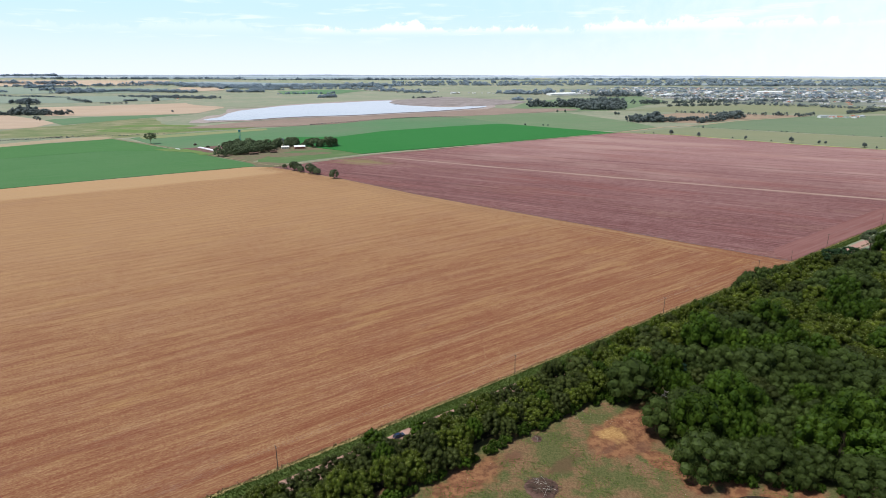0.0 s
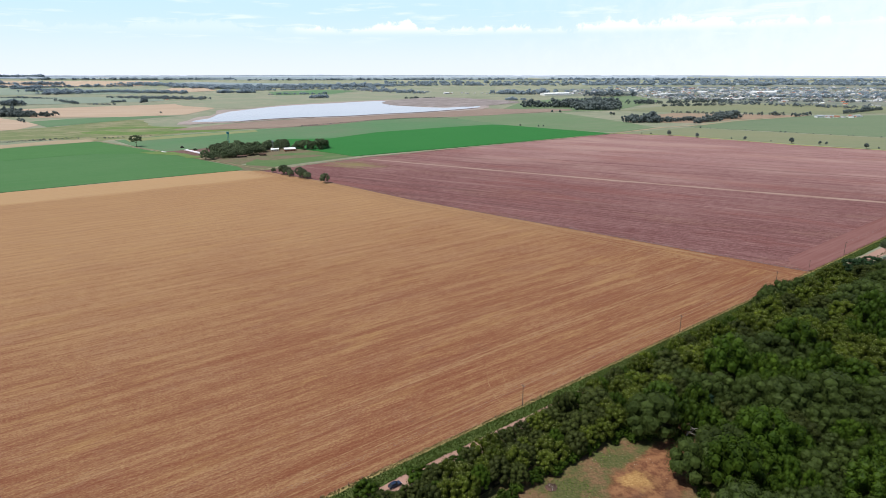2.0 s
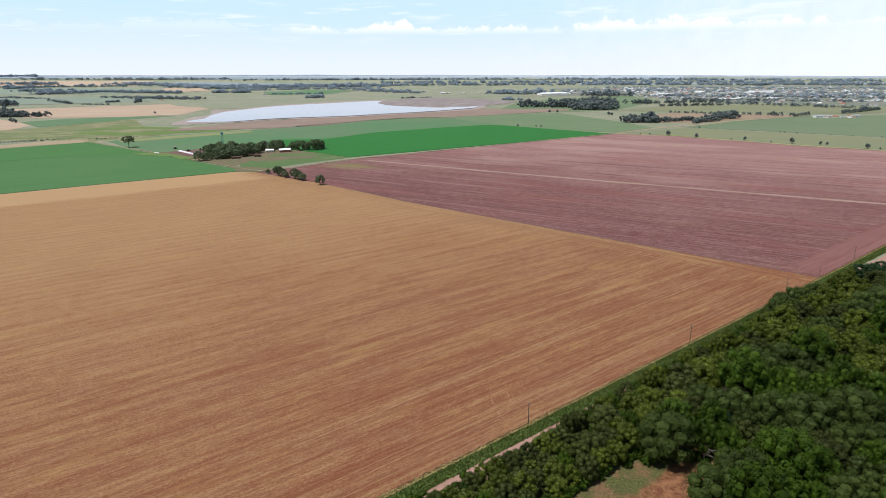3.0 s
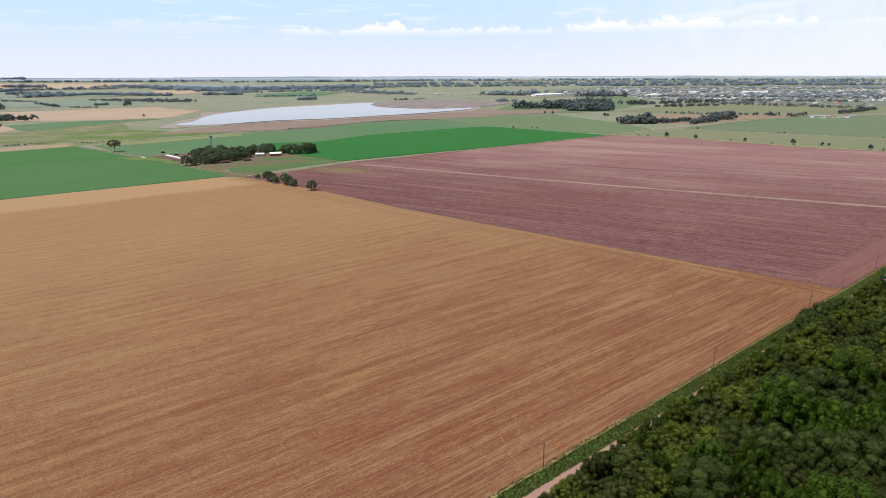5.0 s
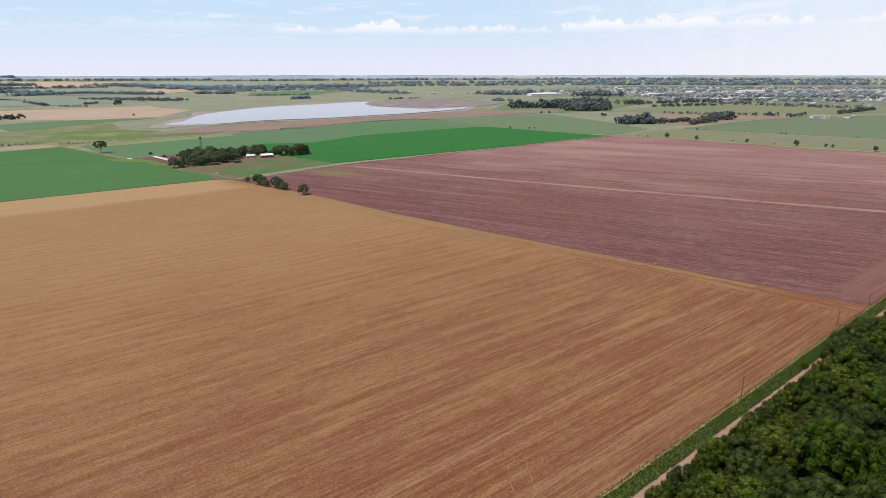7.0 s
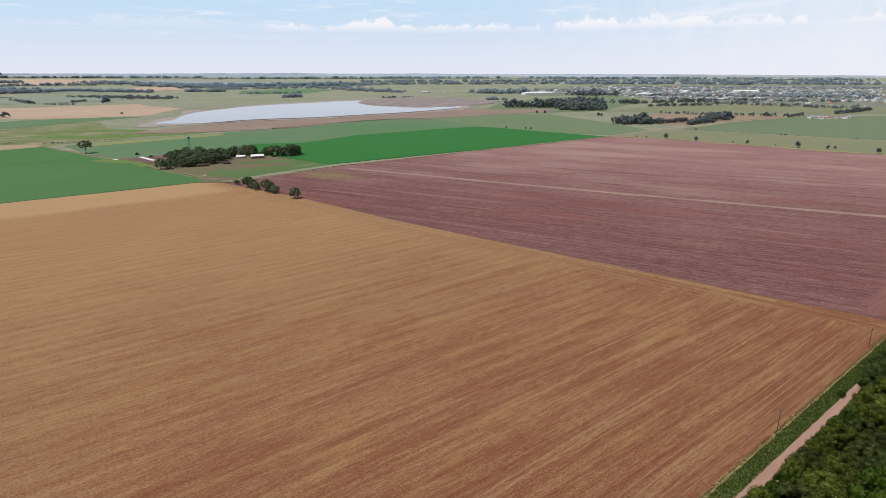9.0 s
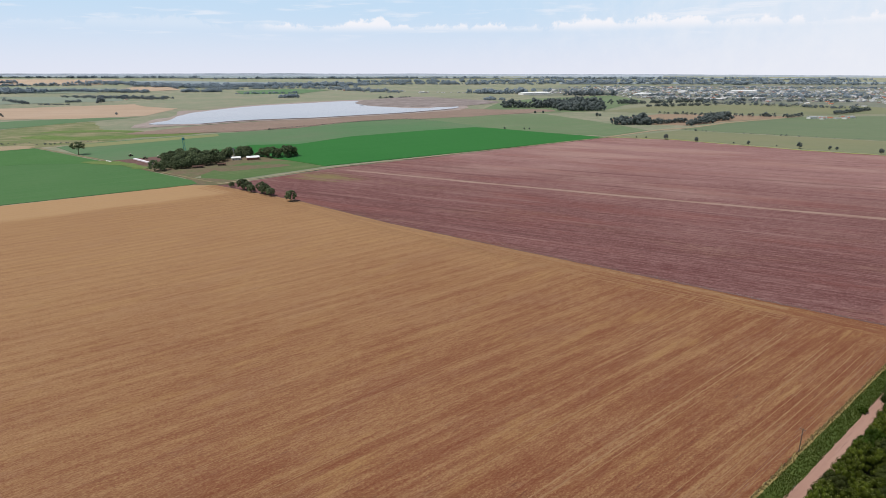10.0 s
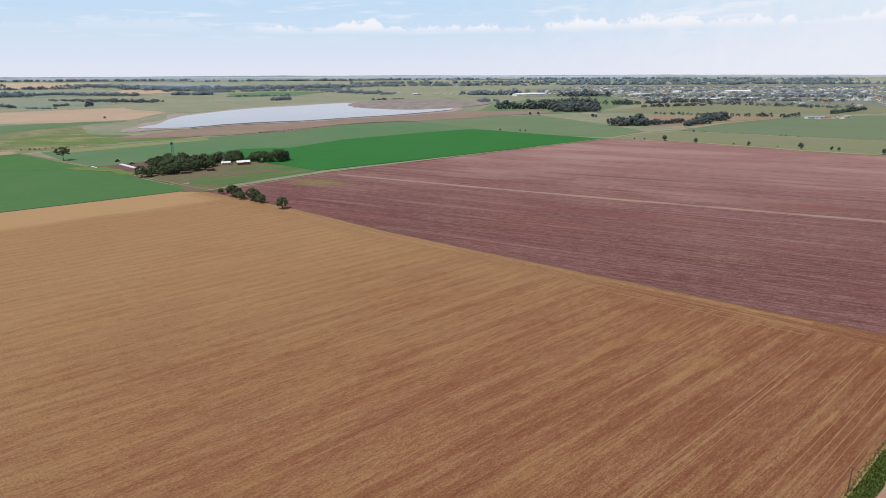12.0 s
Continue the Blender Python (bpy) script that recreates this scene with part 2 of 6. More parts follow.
def clearing_material():
    """Grass worn to bare soil in spots, a red trampled patch and spilt sawdust on it."""
    m, nt, b = nodes_of("worn clearing of grass and soil", 0.95)
    plain = coords(nt)
    tc = nt.nodes.new("ShaderNodeTexCoord")
    warp = calc(nt, "MULTIPLY", calc(nt, "SUBTRACT", noise_of(nt, plain, 0.16, 6, 0.65), 0.5), 13.0)
    fine = noise_of(nt, plain, 1.3, 6, 0.75)

    def spot(x, y, sx, sy, r0, r1):
        """1 inside a ragged spot of earth, 0 outside."""
        mp = nt.nodes.new("ShaderNodeMapping")
        mp.vector_type = "TEXTURE"
        mp.inputs["Location"].default_value = (x, y, 0)
        mp.inputs["Rotation"].default_value = (0, 0, 0.7)
        mp.inputs["Scale"].default_value = (sx, sy, 1000)
        link(nt, tc.outputs["Object"], mp.inputs["Vector"])
        d = nt.nodes.new("ShaderNodeVectorMath")
        d.operation = "LENGTH"
        link(nt, mp.outputs["Vector"], d.inputs[0])
        return ramp(nt, calc(nt, "ADD", d.outputs["Value"], warp), r0, r1, 1.0, 0.0)

    grass = blend(nt, ramp(nt, fine, 0.35, 0.65), (0.052, 0.062, 0.017), (0.115, 0.108, 0.040))
    soil = blend(nt, ramp(nt, fine, 0.35, 0.65), (0.125, 0.070, 0.034), (0.20, 0.125, 0.065))
    col = blend(nt, ramp(nt, noise_of(nt, plain, 0.09, 6, 0.7), 0.44, 0.60), grass, soil)
    red = blend(nt, ramp(nt, noise_of(nt, plain, 0.35, 6, 0.7), 0.38, 0.62), (0.125, 0.047, 0.024), (0.25, 0.118, 0.056))
    for x, y, sx, sy, r0, r1 in ((64, 170, 1.35, 0.9, 9, 13), (74, 183, 1.5, 0.6, 6, 9), (72, 156, 0.7, 1.3, 5, 8), (10, 150, 2.4, 0.8, 4, 9), (80, 147, 1.4, 0.7, 4, 7), (89, 142.5, 1.4, 0.6, 4, 7), (98, 140.5, 1.4, 0.6, 4, 7), (108, 139, 1.4, 0.6, 4, 7), (120, 137.5, 1.6, 0.6, 4, 7), (134, 136, 1.8, 0.6, 4, 7)):
        col = blend(nt, calc(nt, "MULTIPLY", spot(x, y, sx, sy, r0, r1), 0.9), col, red)
    for x, y, sx, sy, r0, r1 in ((68, 163.5, 1.3, 0.6, 1.5, 5), (57, 164, 1.5, 0.6, 1.0, 4), (40, 156, 2.0, 0.7, 1.0, 5), (24, 160, 2.4, 0.6, 1.0, 5)):
        col = blend(nt, calc(nt, "MULTIPLY", spot(x, y, sx, sy, r0, r1), 0.6), col, (0.105, 0.052, 0.032))
    chaff = blend(nt, ramp(nt, fine, 0.3, 0.7), (0.25, 0.125, 0.045), (0.40, 0.25, 0.095))
    col = blend(nt, spot(60, 171, 1.1, 0.85, 2.5, 6.0), col, chaff)
    link(nt, col, b.inputs["Base Color"])
    bump(nt, b, fine, 0.7, 0.25)
    return m


M_STUBBLE = stubble_material("harvested stubble", ROWS_STUBBLE)
M_HEADLAND = stubble_material("headland stubble", ROWS_SIDE, 0.0)
M_PLOUGH = plough_material()
M_REDROWS = land("reddish tilled soil", (0.160, 0.062, 0.052), (0.180, 0.076, 0.065), (0.225, 0.112, 0.098), 0.03, 0.9, ALONG, 30, 3.0, row_mix=0.25)
M_STRIP = land("trodden pale soil", (0.30, 0.20, 0.16), (0.27, 0.165, 0.13), (0.34, 0.24, 0.19), 0.02, 0.7, ROWS_PLOUGH, 10)
M_CROP = land("young soy crop", (0.054, 0.146, 0.042), (0.064, 0.156, 0.048), (0.080, 0.162, 0.058), 0.012, 0.8, radians(30.5), 20, 2.5, 0.12)
M_CROP_DARK = land("denser soy crop", (0.050, 0.145, 0.036), (0.058, 0.155, 0.040), (0.074, 0.165, 0.052), 0.008, 0.8, radians(30.5), 20, 2.5, 0.12)
M_BRIGHT = land("bright green crop", (0.020, 0.136, 0.022), (0.024, 0.146, 0.025), (0.034, 0.152, 0.032), 0.006, 0.7, radians(31), 24, 4.0, 0.1)
# Blue raised in the pale, thin and olive greens as painted haze.
M_PALE_CROP = land("pale green pasture", (0.135, 0.185, 0.095), (0.165, 0.20, 0.115), (0.12, 0.19, 0.09), 0.005, 0.4, radians(31), 20, None)
M_MID_CROP = land("thin green crop over soil", (0.085, 0.175, 0.075), (0.125, 0.175, 0.095), (0.105, 0.19, 0.088), 0.004, 0.4, radians(31), 20, None)
M_OLIVE = land("dry olive pasture", (0.20, 0.205, 0.11), (0.17, 0.195, 0.105), (0.21, 0.205, 0.125), 0.006, 0.5, radians(-40), 10)
M_GREY_GREEN = land("grey-green grazing", (0.140, 0.18, 0.105), (0.155, 0.19, 0.11), (0.12, 0.175, 0.09), 0.004, 0.5, radians(-40), 10)
M_SCRUB = land("rough meadow grass", (0.175, 0.195, 0.085), (0.29, 0.245, 0.15), (0.085, 0.135, 0.04), 0.013, 0.3, radians(-10), 4)
M_YELLOW = land("yellowing grass strip", (0.24, 0.24, 0.11), (0.22, 0.225, 0.10), (0.20, 0.22, 0.10), 0.01, 0.3)
# The tan and brown far fields have blue added for haze too.
M_TAN = land("pale far stubble", (0.42, 0.305, 0.21), (0.46, 0.345, 0.25), (0.36, 0.265, 0.19), 0.004, 0.25, radians(-8), 30, 26.0, row_mix=0.15)
M_BROWN = land("dry brown fallow", (0.27, 0.18, 0.135), (0.31, 0.22, 0.15), (0.24, 0.19, 0.12), 0.005, 0.3)
M_PINK = land("pinkish bare shore", (0.250, 0.172, 0.140), (0.285, 0.205, 0.165), (0.205, 0.165, 0.118), 0.006, 0.3)
M_MUD = land("grey lake mud", (0.33, 0.275, 0.25), (0.39, 0.33, 0.30), (0.25, 0.20, 0.175), 0.01, 0.3)
M_SALT = land("grey scrub on mud", (0.235, 0.195, 0.185), (0.33, 0.28, 0.27), (0.165, 0.14, 0.12), 0.02, 0.3, radians(20), 4)
M_DIRT = land("beige dirt road", (0.36, 0.215, 0.165), (0.33, 0.195, 0.148), (0.40, 0.25, 0.20), 0.05, 0.5, ALONG, 14, None, 0.05)
M_TRACK = land("pale farm track", (0.33, 0.25, 0.16), (0.29, 0.24, 0.135), (0.37, 0.29, 0.20), 0.05, 0.6)
M_LANE = land("worn grassy lane", (0.25, 0.20, 0.12), (0.29, 0.215, 0.14), (0.17, 0.17, 0.07), 0.05, 0.6)
M_VERGE = land("verge grass", (0.078, 0.114, 0.024), (0.100, 0.125, 0.034), (0.054, 0.086, 0.017), 0.06, 1.6)
M_DRYGRASS = land("dry grass edge", (0.36, 0.27, 0.12), (0.30, 0.22, 0.09), (0.22, 0.2, 0.07), 0.3, 2.0)
M_CLEARING = clearing_material()
M_BRUSH = land("brown twigs", (0.115, 0.062, 0.048), (0.15, 0.09, 0.068), (0.065, 0.038, 0.03), 0.5, 2.5)
# Litter colour darkened to carry shade in the gaps between crowns.
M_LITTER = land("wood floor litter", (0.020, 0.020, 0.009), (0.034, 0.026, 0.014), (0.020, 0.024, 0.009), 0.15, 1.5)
# Grass tones muted so the far ground shows some painted haze.
M_BASE = land("open country grass", (0.225, 0.235, 0.155), (0.295, 0.270, 0.195), (0.170, 0.205, 0.125), 0.007, 0.12)
M_LUSH = land("lush meadow grass", (0.13, 0.19, 0.05), (0.16, 0.21, 0.07), (0.09, 0.155, 0.035), 0.02, 0.3)
M_TOWN = land("town gardens and lots", (0.13, 0.16, 0.115), (0.23, 0.215, 0.18), (0.16, 0.18, 0.135), 0.02, 0.3)
M_WETMUD = land("dark wet mud", (0.15, 0.125, 0.12), (0.19, 0.155, 0.15), (0.11, 0.09, 0.085), 0.02, 0.3)
M_PLOT = land("green grass plot", (0.090, 0.150, 0.052), (0.130, 0.165, 0.070), (0.075, 0.135, 0.042), 0.02, 0.5, radians(31), 8)
M_YARD = land("trampled farm yard", (0.150, 0.112, 0.070), (0.110, 0.130, 0.056), (0.185, 0.140, 0.095), 0.035, 0.6)
M_DARKSOIL = land("wet dark tilled soil", (0.13, 0.07, 0.06), (0.15, 0.085, 0.07), (0.17, 0.10, 0.085), 0.03, 0.8)

L_PRIVET = foliage("privet leaves", (0.0186, 0.0293, 0.0029), (0.0945, 0.1155, 0.0135), (0.0371, 0.0552, 0.0058), thin=0.08)
L_OLIVE = foliage("olive privet leaves", (0.0176, 0.0245, 0.0055), (0.0598, 0.0725, 0.0176), (0.0387, 0.0451, 0.0121), thin=0.08)
L_ASH = foliage("bright ash leaves", (0.0136, 0.0288, 0.0023), (0.0542, 0.0878, 0.0085), (0.0246, 0.0494, 0.0046), thin=0.10)
L_WILLOW = foliage("grey-green willow leaves", (0.0180, 0.0280, 0.0053), (0.0586, 0.0813, 0.0195), (0.0312, 0.0453, 0.0097), thin=0.08)
L_BLUE = foliage("blue-green leaves", (0.008, 0.022, 0.014), (0.028, 0.060, 0.040), (0.020, 0.045, 0.030))
L_DARK = foliage("dark pine needles", (0.012, 0.028, 0.012), (0.032, 0.058, 0.022), (0.022, 0.042, 0.018))
L_FARM = foliage("shelterbelt leaves", (0.058, 0.084, 0.042), (0.150, 0.180, 0.092), (0.104, 0.130, 0.066), thin=0.2)
# Far haze is painted into these leaves as a blue tint.
L_GUM_HAZED = foliage("eucalyptus leaves tinted blue for haze", (0.28, 0.34, 0.39), (0.36, 0.42, 0.465), (0.32, 0.38, 0.43), thin=0.45, even=True)
# Less blue than the far leaves; middle-distance haze painted in.
L_BELT_HAZED = foliage("tree belt leaves tinted for haze", (0.135, 0.165, 0.180), (0.215, 0.25, 0.265), (0.175, 0.21, 0.22), thin=0.35, even=True)
# A slight blue-grey tint paints a little haze into the copses.
L_COPSE_HAZED = foliage("copse leaves tinted for haze", (0.080, 0.100, 0.100), (0.160, 0.185, 0.175), (0.115, 0.138, 0.132), thin=0.3, even=True)
# Canopy paled and blued so its colour carries the far haze.
M_CANOPY_HAZED = land("far tree canopy tinted for haze", (0.225, 0.265, 0.275), (0.265, 0.30, 0.30), (0.19, 0.23, 0.24), 0.002, 0.1)
# Horizon haze is painted into the colour of this rise.
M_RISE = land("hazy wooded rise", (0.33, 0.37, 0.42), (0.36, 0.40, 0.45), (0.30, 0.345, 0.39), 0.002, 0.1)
# Far pasture and meadow greyed and paled to paint in haze.
M_FAR_GREEN_HAZED = land("far pasture tinted grey for haze", (0.205, 0.24, 0.185), (0.225, 0.25, 0.19), (0.18, 0.225, 0.17), 0.004, 0.5, radians(-40), 10)
M_FAR_MEADOW_HAZED = land("far meadow paled for haze", (0.225, 0.240, 0.160), (0.285, 0.262, 0.190), (0.185, 0.215, 0.135), 0.006, 0.3, radians(-40), 10)
M_SWATH = land("loose straw swath", (0.285, 0.165, 0.082), (0.315, 0.190, 0.096), (0.235, 0.122, 0.062), 0.25, 1.2)
L_BLOSSOM = foliage("creamy blossom", (0.15, 0.17, 0.045), (0.30, 0.31, 0.12), (0.21, 0.23, 0.07))
L_GRASS = foliage("verge blades", (0.0504, 0.0792, 0.0144), (0.1056, 0.1416, 0.0288), (0.0744, 0.1056, 0.0204))
L_TUFT = foliage("clearing blades", (0.08, 0.125, 0.024), (0.15, 0.205, 0.045), (0.11, 0.155, 0.034))
L_STRAW = foliage("dry straw blades", (0.28, 0.20, 0.08), (0.45, 0.35, 0.16), (0.36, 0.27, 0.11))
M_BARK = paint("bark", (0.11, 0.08, 0.055), 0.9)
M_DEADWOOD = paint("bleached dead wood", (0.40, 0.36, 0.31), 0.85)
M_POST = paint("weathered grey post", (0.12, 0.09, 0.07), 0.9)
M_WIRE = paint("galvanised wire", (0.25, 0.25, 0.25), 0.5, 0.7)
M_WHITE = paint("white painted sheet", (0.78, 0.78, 0.76), 0.5, 0.0, 0.15)
M_BAG = paint("white silo bag film", (0.78, 0.74, 0.76), 0.35, 0.0, 0.1)
M_ZINC = paint("zinc roof sheet", (0.55, 0.56, 0.58), 0.4, 0.5)
M_TILE = paint("terracotta roof", (0.36, 0.15, 0.09), 0.8)
M_GREYROOF = paint("grey roof", (0.33, 0.32, 0.32), 0.8)
M_CREAM = paint("cream render", (0.62, 0.57, 0.48), 0.85)
M_BRICKWALL = paint("red brick walls", (0.30, 0.13, 0.09), 0.9)
M_GLASS = paint("dark window glass", (0.03, 0.035, 0.04), 0.12)
M_TEAL = paint("teal painted steel", (0.05, 0.22, 0.25), 0.5, 0.2)
M_STEEL = paint("galvanised steel", (0.45, 0.46, 0.47), 0.45, 0.6)
M_MACHINE = paint("green farm machine paint", (0.10, 0.14, 0.06), 0.5)
M_RUBBER = paint("black rubber", (0.015, 0.015, 0.015), 0.85)
M_CARPAINT = paint("dark blue car paint", (0.03, 0.045, 0.085), 0.18, 0.2, 0.05)
M_LAMPGLASS = paint("clear lamp glass", (0.6, 0.6, 0.6), 0.15)


def water_material():
    m, nt, b = nodes_of("calm lake water", 0.04)
    link(nt, blend(nt, ramp(nt, noise_of(nt, coords(nt), 0.006, 4), 0.35, 0.65), (0.075, 0.11, 0.13), (0.11, 0.145, 0.16)), b.inputs["Base Color"])
    b.inputs["Specular IOR Level"].default_value = 0.5
    bump(nt, b, noise_of(nt, coords(nt, 0.3, (3, 1, 1)), 0.2, 3), 0.05, 0.05)
    return m


M_WATER = water_material()
M_PUDDLE = paint("dark muddy puddle water", (0.035, 0.028, 0.022), 0.12)
M_EDGE = land("bright grass field edge", (0.31, 0.32, 0.10), (0.34, 0.33, 0.12), (0.25, 0.28, 0.08), 0.05, 0.5)


# ---- building helpers ----
def part(name, bm, material, parent=None, label="", smooth=False):
    me = bpy.data.meshes.new(name)
    bm.to_mesh(me)
    bm.free()
    me.materials.append(material)
    if smooth:
        me.shade_smooth()
    ob = new(name, me)
    ob.parent = parent
    return tagged(ob, label)


def raw_part(name, verts, faces, material, parent=None, label="", smooth=False):
    me = bpy.data.meshes.new(name)
    me.from_pydata([tuple(v) for v in verts], [], [tuple(f) for f in faces])
    me.materials.append(material)
    if smooth:
        me.shade_smooth()
    ob = new(name, me)
    ob.parent = parent
    return tagged(ob, label)


def empty(name, place=(0, 0, 0), turn=0.0, size=1.0):
    ob = new(name)
    ob.matrix_basis = Matrix.Translation(place) @ Matrix.Rotation(turn, 4, "Z") @ Matrix.Scale(size, 4)
    return ob


def box(bm, x0, y0, z0, x1, y1, z1, bevel=0.0):
    g = bmesh.ops.create_cube(bm, size=1, matrix=Matrix.Translation(((x0 + x1) / 2, (y0 + y1) / 2, (z0 + z1) / 2)) @ Matrix.Diagonal((x1 - x0, y1 - y0, z1 - z0, 1)))
    if bevel:
        edges = list({e for v in g["verts"] for e in v.link_edges})
        bmesh.ops.bevel(bm, geom=edges, offset=bevel, segments=2, affect="EDGES", profile=0.6)


def tube(bm, pts, radii, sides=6, cap=True):
    """A tapered tube along points."""
    rings = []
    for i, p in enumerate(pts):
        a = Vector(pts[max(i - 1, 0)])
        b = Vector(pts[min(i + 1, len(pts) - 1)])
        q = (b - a).to_track_quat("Z", "Y")
        rings.append([bm.verts.new(Vector(p) + q @ Vector((math.cos(2 * math.pi * k / sides), math.sin(2 * math.pi * k / sides), 0)) * radii[i]) for k in range(sides)])
    for r0, r1 in zip(rings, rings[1:]):
        for k in range(sides):
            bm.faces.new((r0[k], r0[(k + 1) % sides], r1[(k + 1) % sides], r1[k]))
    if cap:
        bm.faces.new(rings[-1])
        bm.faces.new(rings[0][::-1])


def rounded(pts, steps=4, rough=0.0, seed=1):
    """A closed Catmull-Rom outline through plan points."""
    rng = random.Random(seed)
    out, n = [], len(pts)
    for i in range(n):
        p0, p1, p2, p3 = (Vector(pts[(i + k) % n]) for k in (-1, 0, 1, 2))
        for k in range(steps):
            t = k / steps
            q = 0.5 * (2 * p1 + (p2 - p0) * t + (2 * p0 - 5 * p1 + 4 * p2 - p3) * t * t + (3 * p1 - p0 - 3 * p2 + p3) * t ** 3)
            out.append((q.x + rng.uniform(-rough, rough), q.y + rng.uniform(-rough, rough)))
    return out


def patch(name, pts, material, label, category, lift=0.05, depth=0.0, grid=0.0, parent=None):
    """A piece of land with the plan outline pts, lift above the ground; depth: how far its sides reach down."""
    bm = bmesh.new()
    top = bm.faces.new([bm.verts.new((x, y, 0)) for x, y in pts])
    if grid:
        for axis in (0, 1):
            lo, hi = min(p[axis] for p in pts), max(p[axis] for p in pts)
            k = math.floor(lo / grid) + 1
            while k * grid < hi:
                co, no = [0, 0, 0], [0, 0, 0]
                co[axis], no[axis] = k * grid, 1
                bmesh.ops.bisect_plane(bm, geom=bm.verts[:] + bm.edges[:] + bm.faces[:], plane_co=co, plane_no=no)
                k += 1
    if depth:
        rim = [e for e in bm.edges if e.is_boundary]
        g = bmesh.ops.extrude_edge_only(bm, edges=rim)
        for v in g["geom"]:
            if isinstance(v, bmesh.types.BMVert):
                v.co.z = -depth
    bmesh.ops.triangulate(bm, faces=bm.faces[:])
    bmesh.ops.recalc_face_normals(bm, faces=bm.faces[:])
    if sum(f.normal.z for f in bm.faces if abs(f.normal.z) > 0.5) < 0:
        bmesh.ops.reverse_faces(bm, faces=bm.faces[:])
    for v in bm.verts:
        v.co = at(v.co.x, v.co.y, lift + v.co.z)
    return tagged(part(name, bm, material, parent), label, category, kind="structure")


def ribbon(name, pts, width, material, label, category, lift=0.08, grid=30.0, rag=0.0, seed=3):
    """A strip of ground along plan points."""
    rng = random.Random(seed)
    fine = []
    for a, b in zip(pts, pts[1:]):
        n = max(1, int(math.dist(a, b) / grid))
        fine += [(a[0] + (b[0] - a[0]) * k / n, a[1] + (b[1] - a[1]) * k / n) for k in range(n)]
    fine.append(pts[-1])
    bm, rows = bmesh.new(), []
    for i, p in enumerate(fine):
        d = Vector(fine[min(i + 1, len(fine) - 1)]) - Vector(fine[max(i - 1, 0)])
        d.normalize()
        w = width / 2
        l, r = w + rng.uniform(-rag, rag), w + rng.uniform(-rag, rag)
        rows.append([bm.verts.new(at(p[0] - d.y * l, p[1] + d.x * l, lift)), bm.verts.new(at(*p, lift + 0.02)), bm.verts.new(at(p[0] + d.y * r, p[1] - d.x * r, lift))])
    for a, b in zip(rows, rows[1:]):
        for k in (0, 1):
            bm.faces.new((a[k], a[k + 1], b[k + 1], b[k]))
    return tagged(part(name, bm, material), label, category, kind="structure")


# ---- the land ----
def ground():
    dist = [0]
    while dist[-1] < 17000:
        d = dist[-1]
        dist.append(d + (60 if d < 3500 else 60 + (d - 3500) * 0.06))
    seg, verts, faces = 180, [at(*HUB)], []
    for d in dist[1:]:
        verts += [at(HUB[0] + d * math.cos(2 * math.pi * k / seg), HUB[1] + d * math.sin(2 * math.pi * k / seg)) for k in range(seg)]
    for k in range(seg):
        faces.append((0, 1 + k, 1 + (k + 1) % seg))
    for i in range(len(dist) - 2):
        a, b = 1 + i * seg, 1 + (i + 1) * seg
        faces += [(a + k, b + k, b + (k + 1) % seg, a + (k + 1) % seg) for k in range(seg)]
    return tagged(raw_part("ground", verts, faces, M_BASE, smooth=True), "flat open farmland with rough green and straw grass", "ground", kind="structure")


ground()
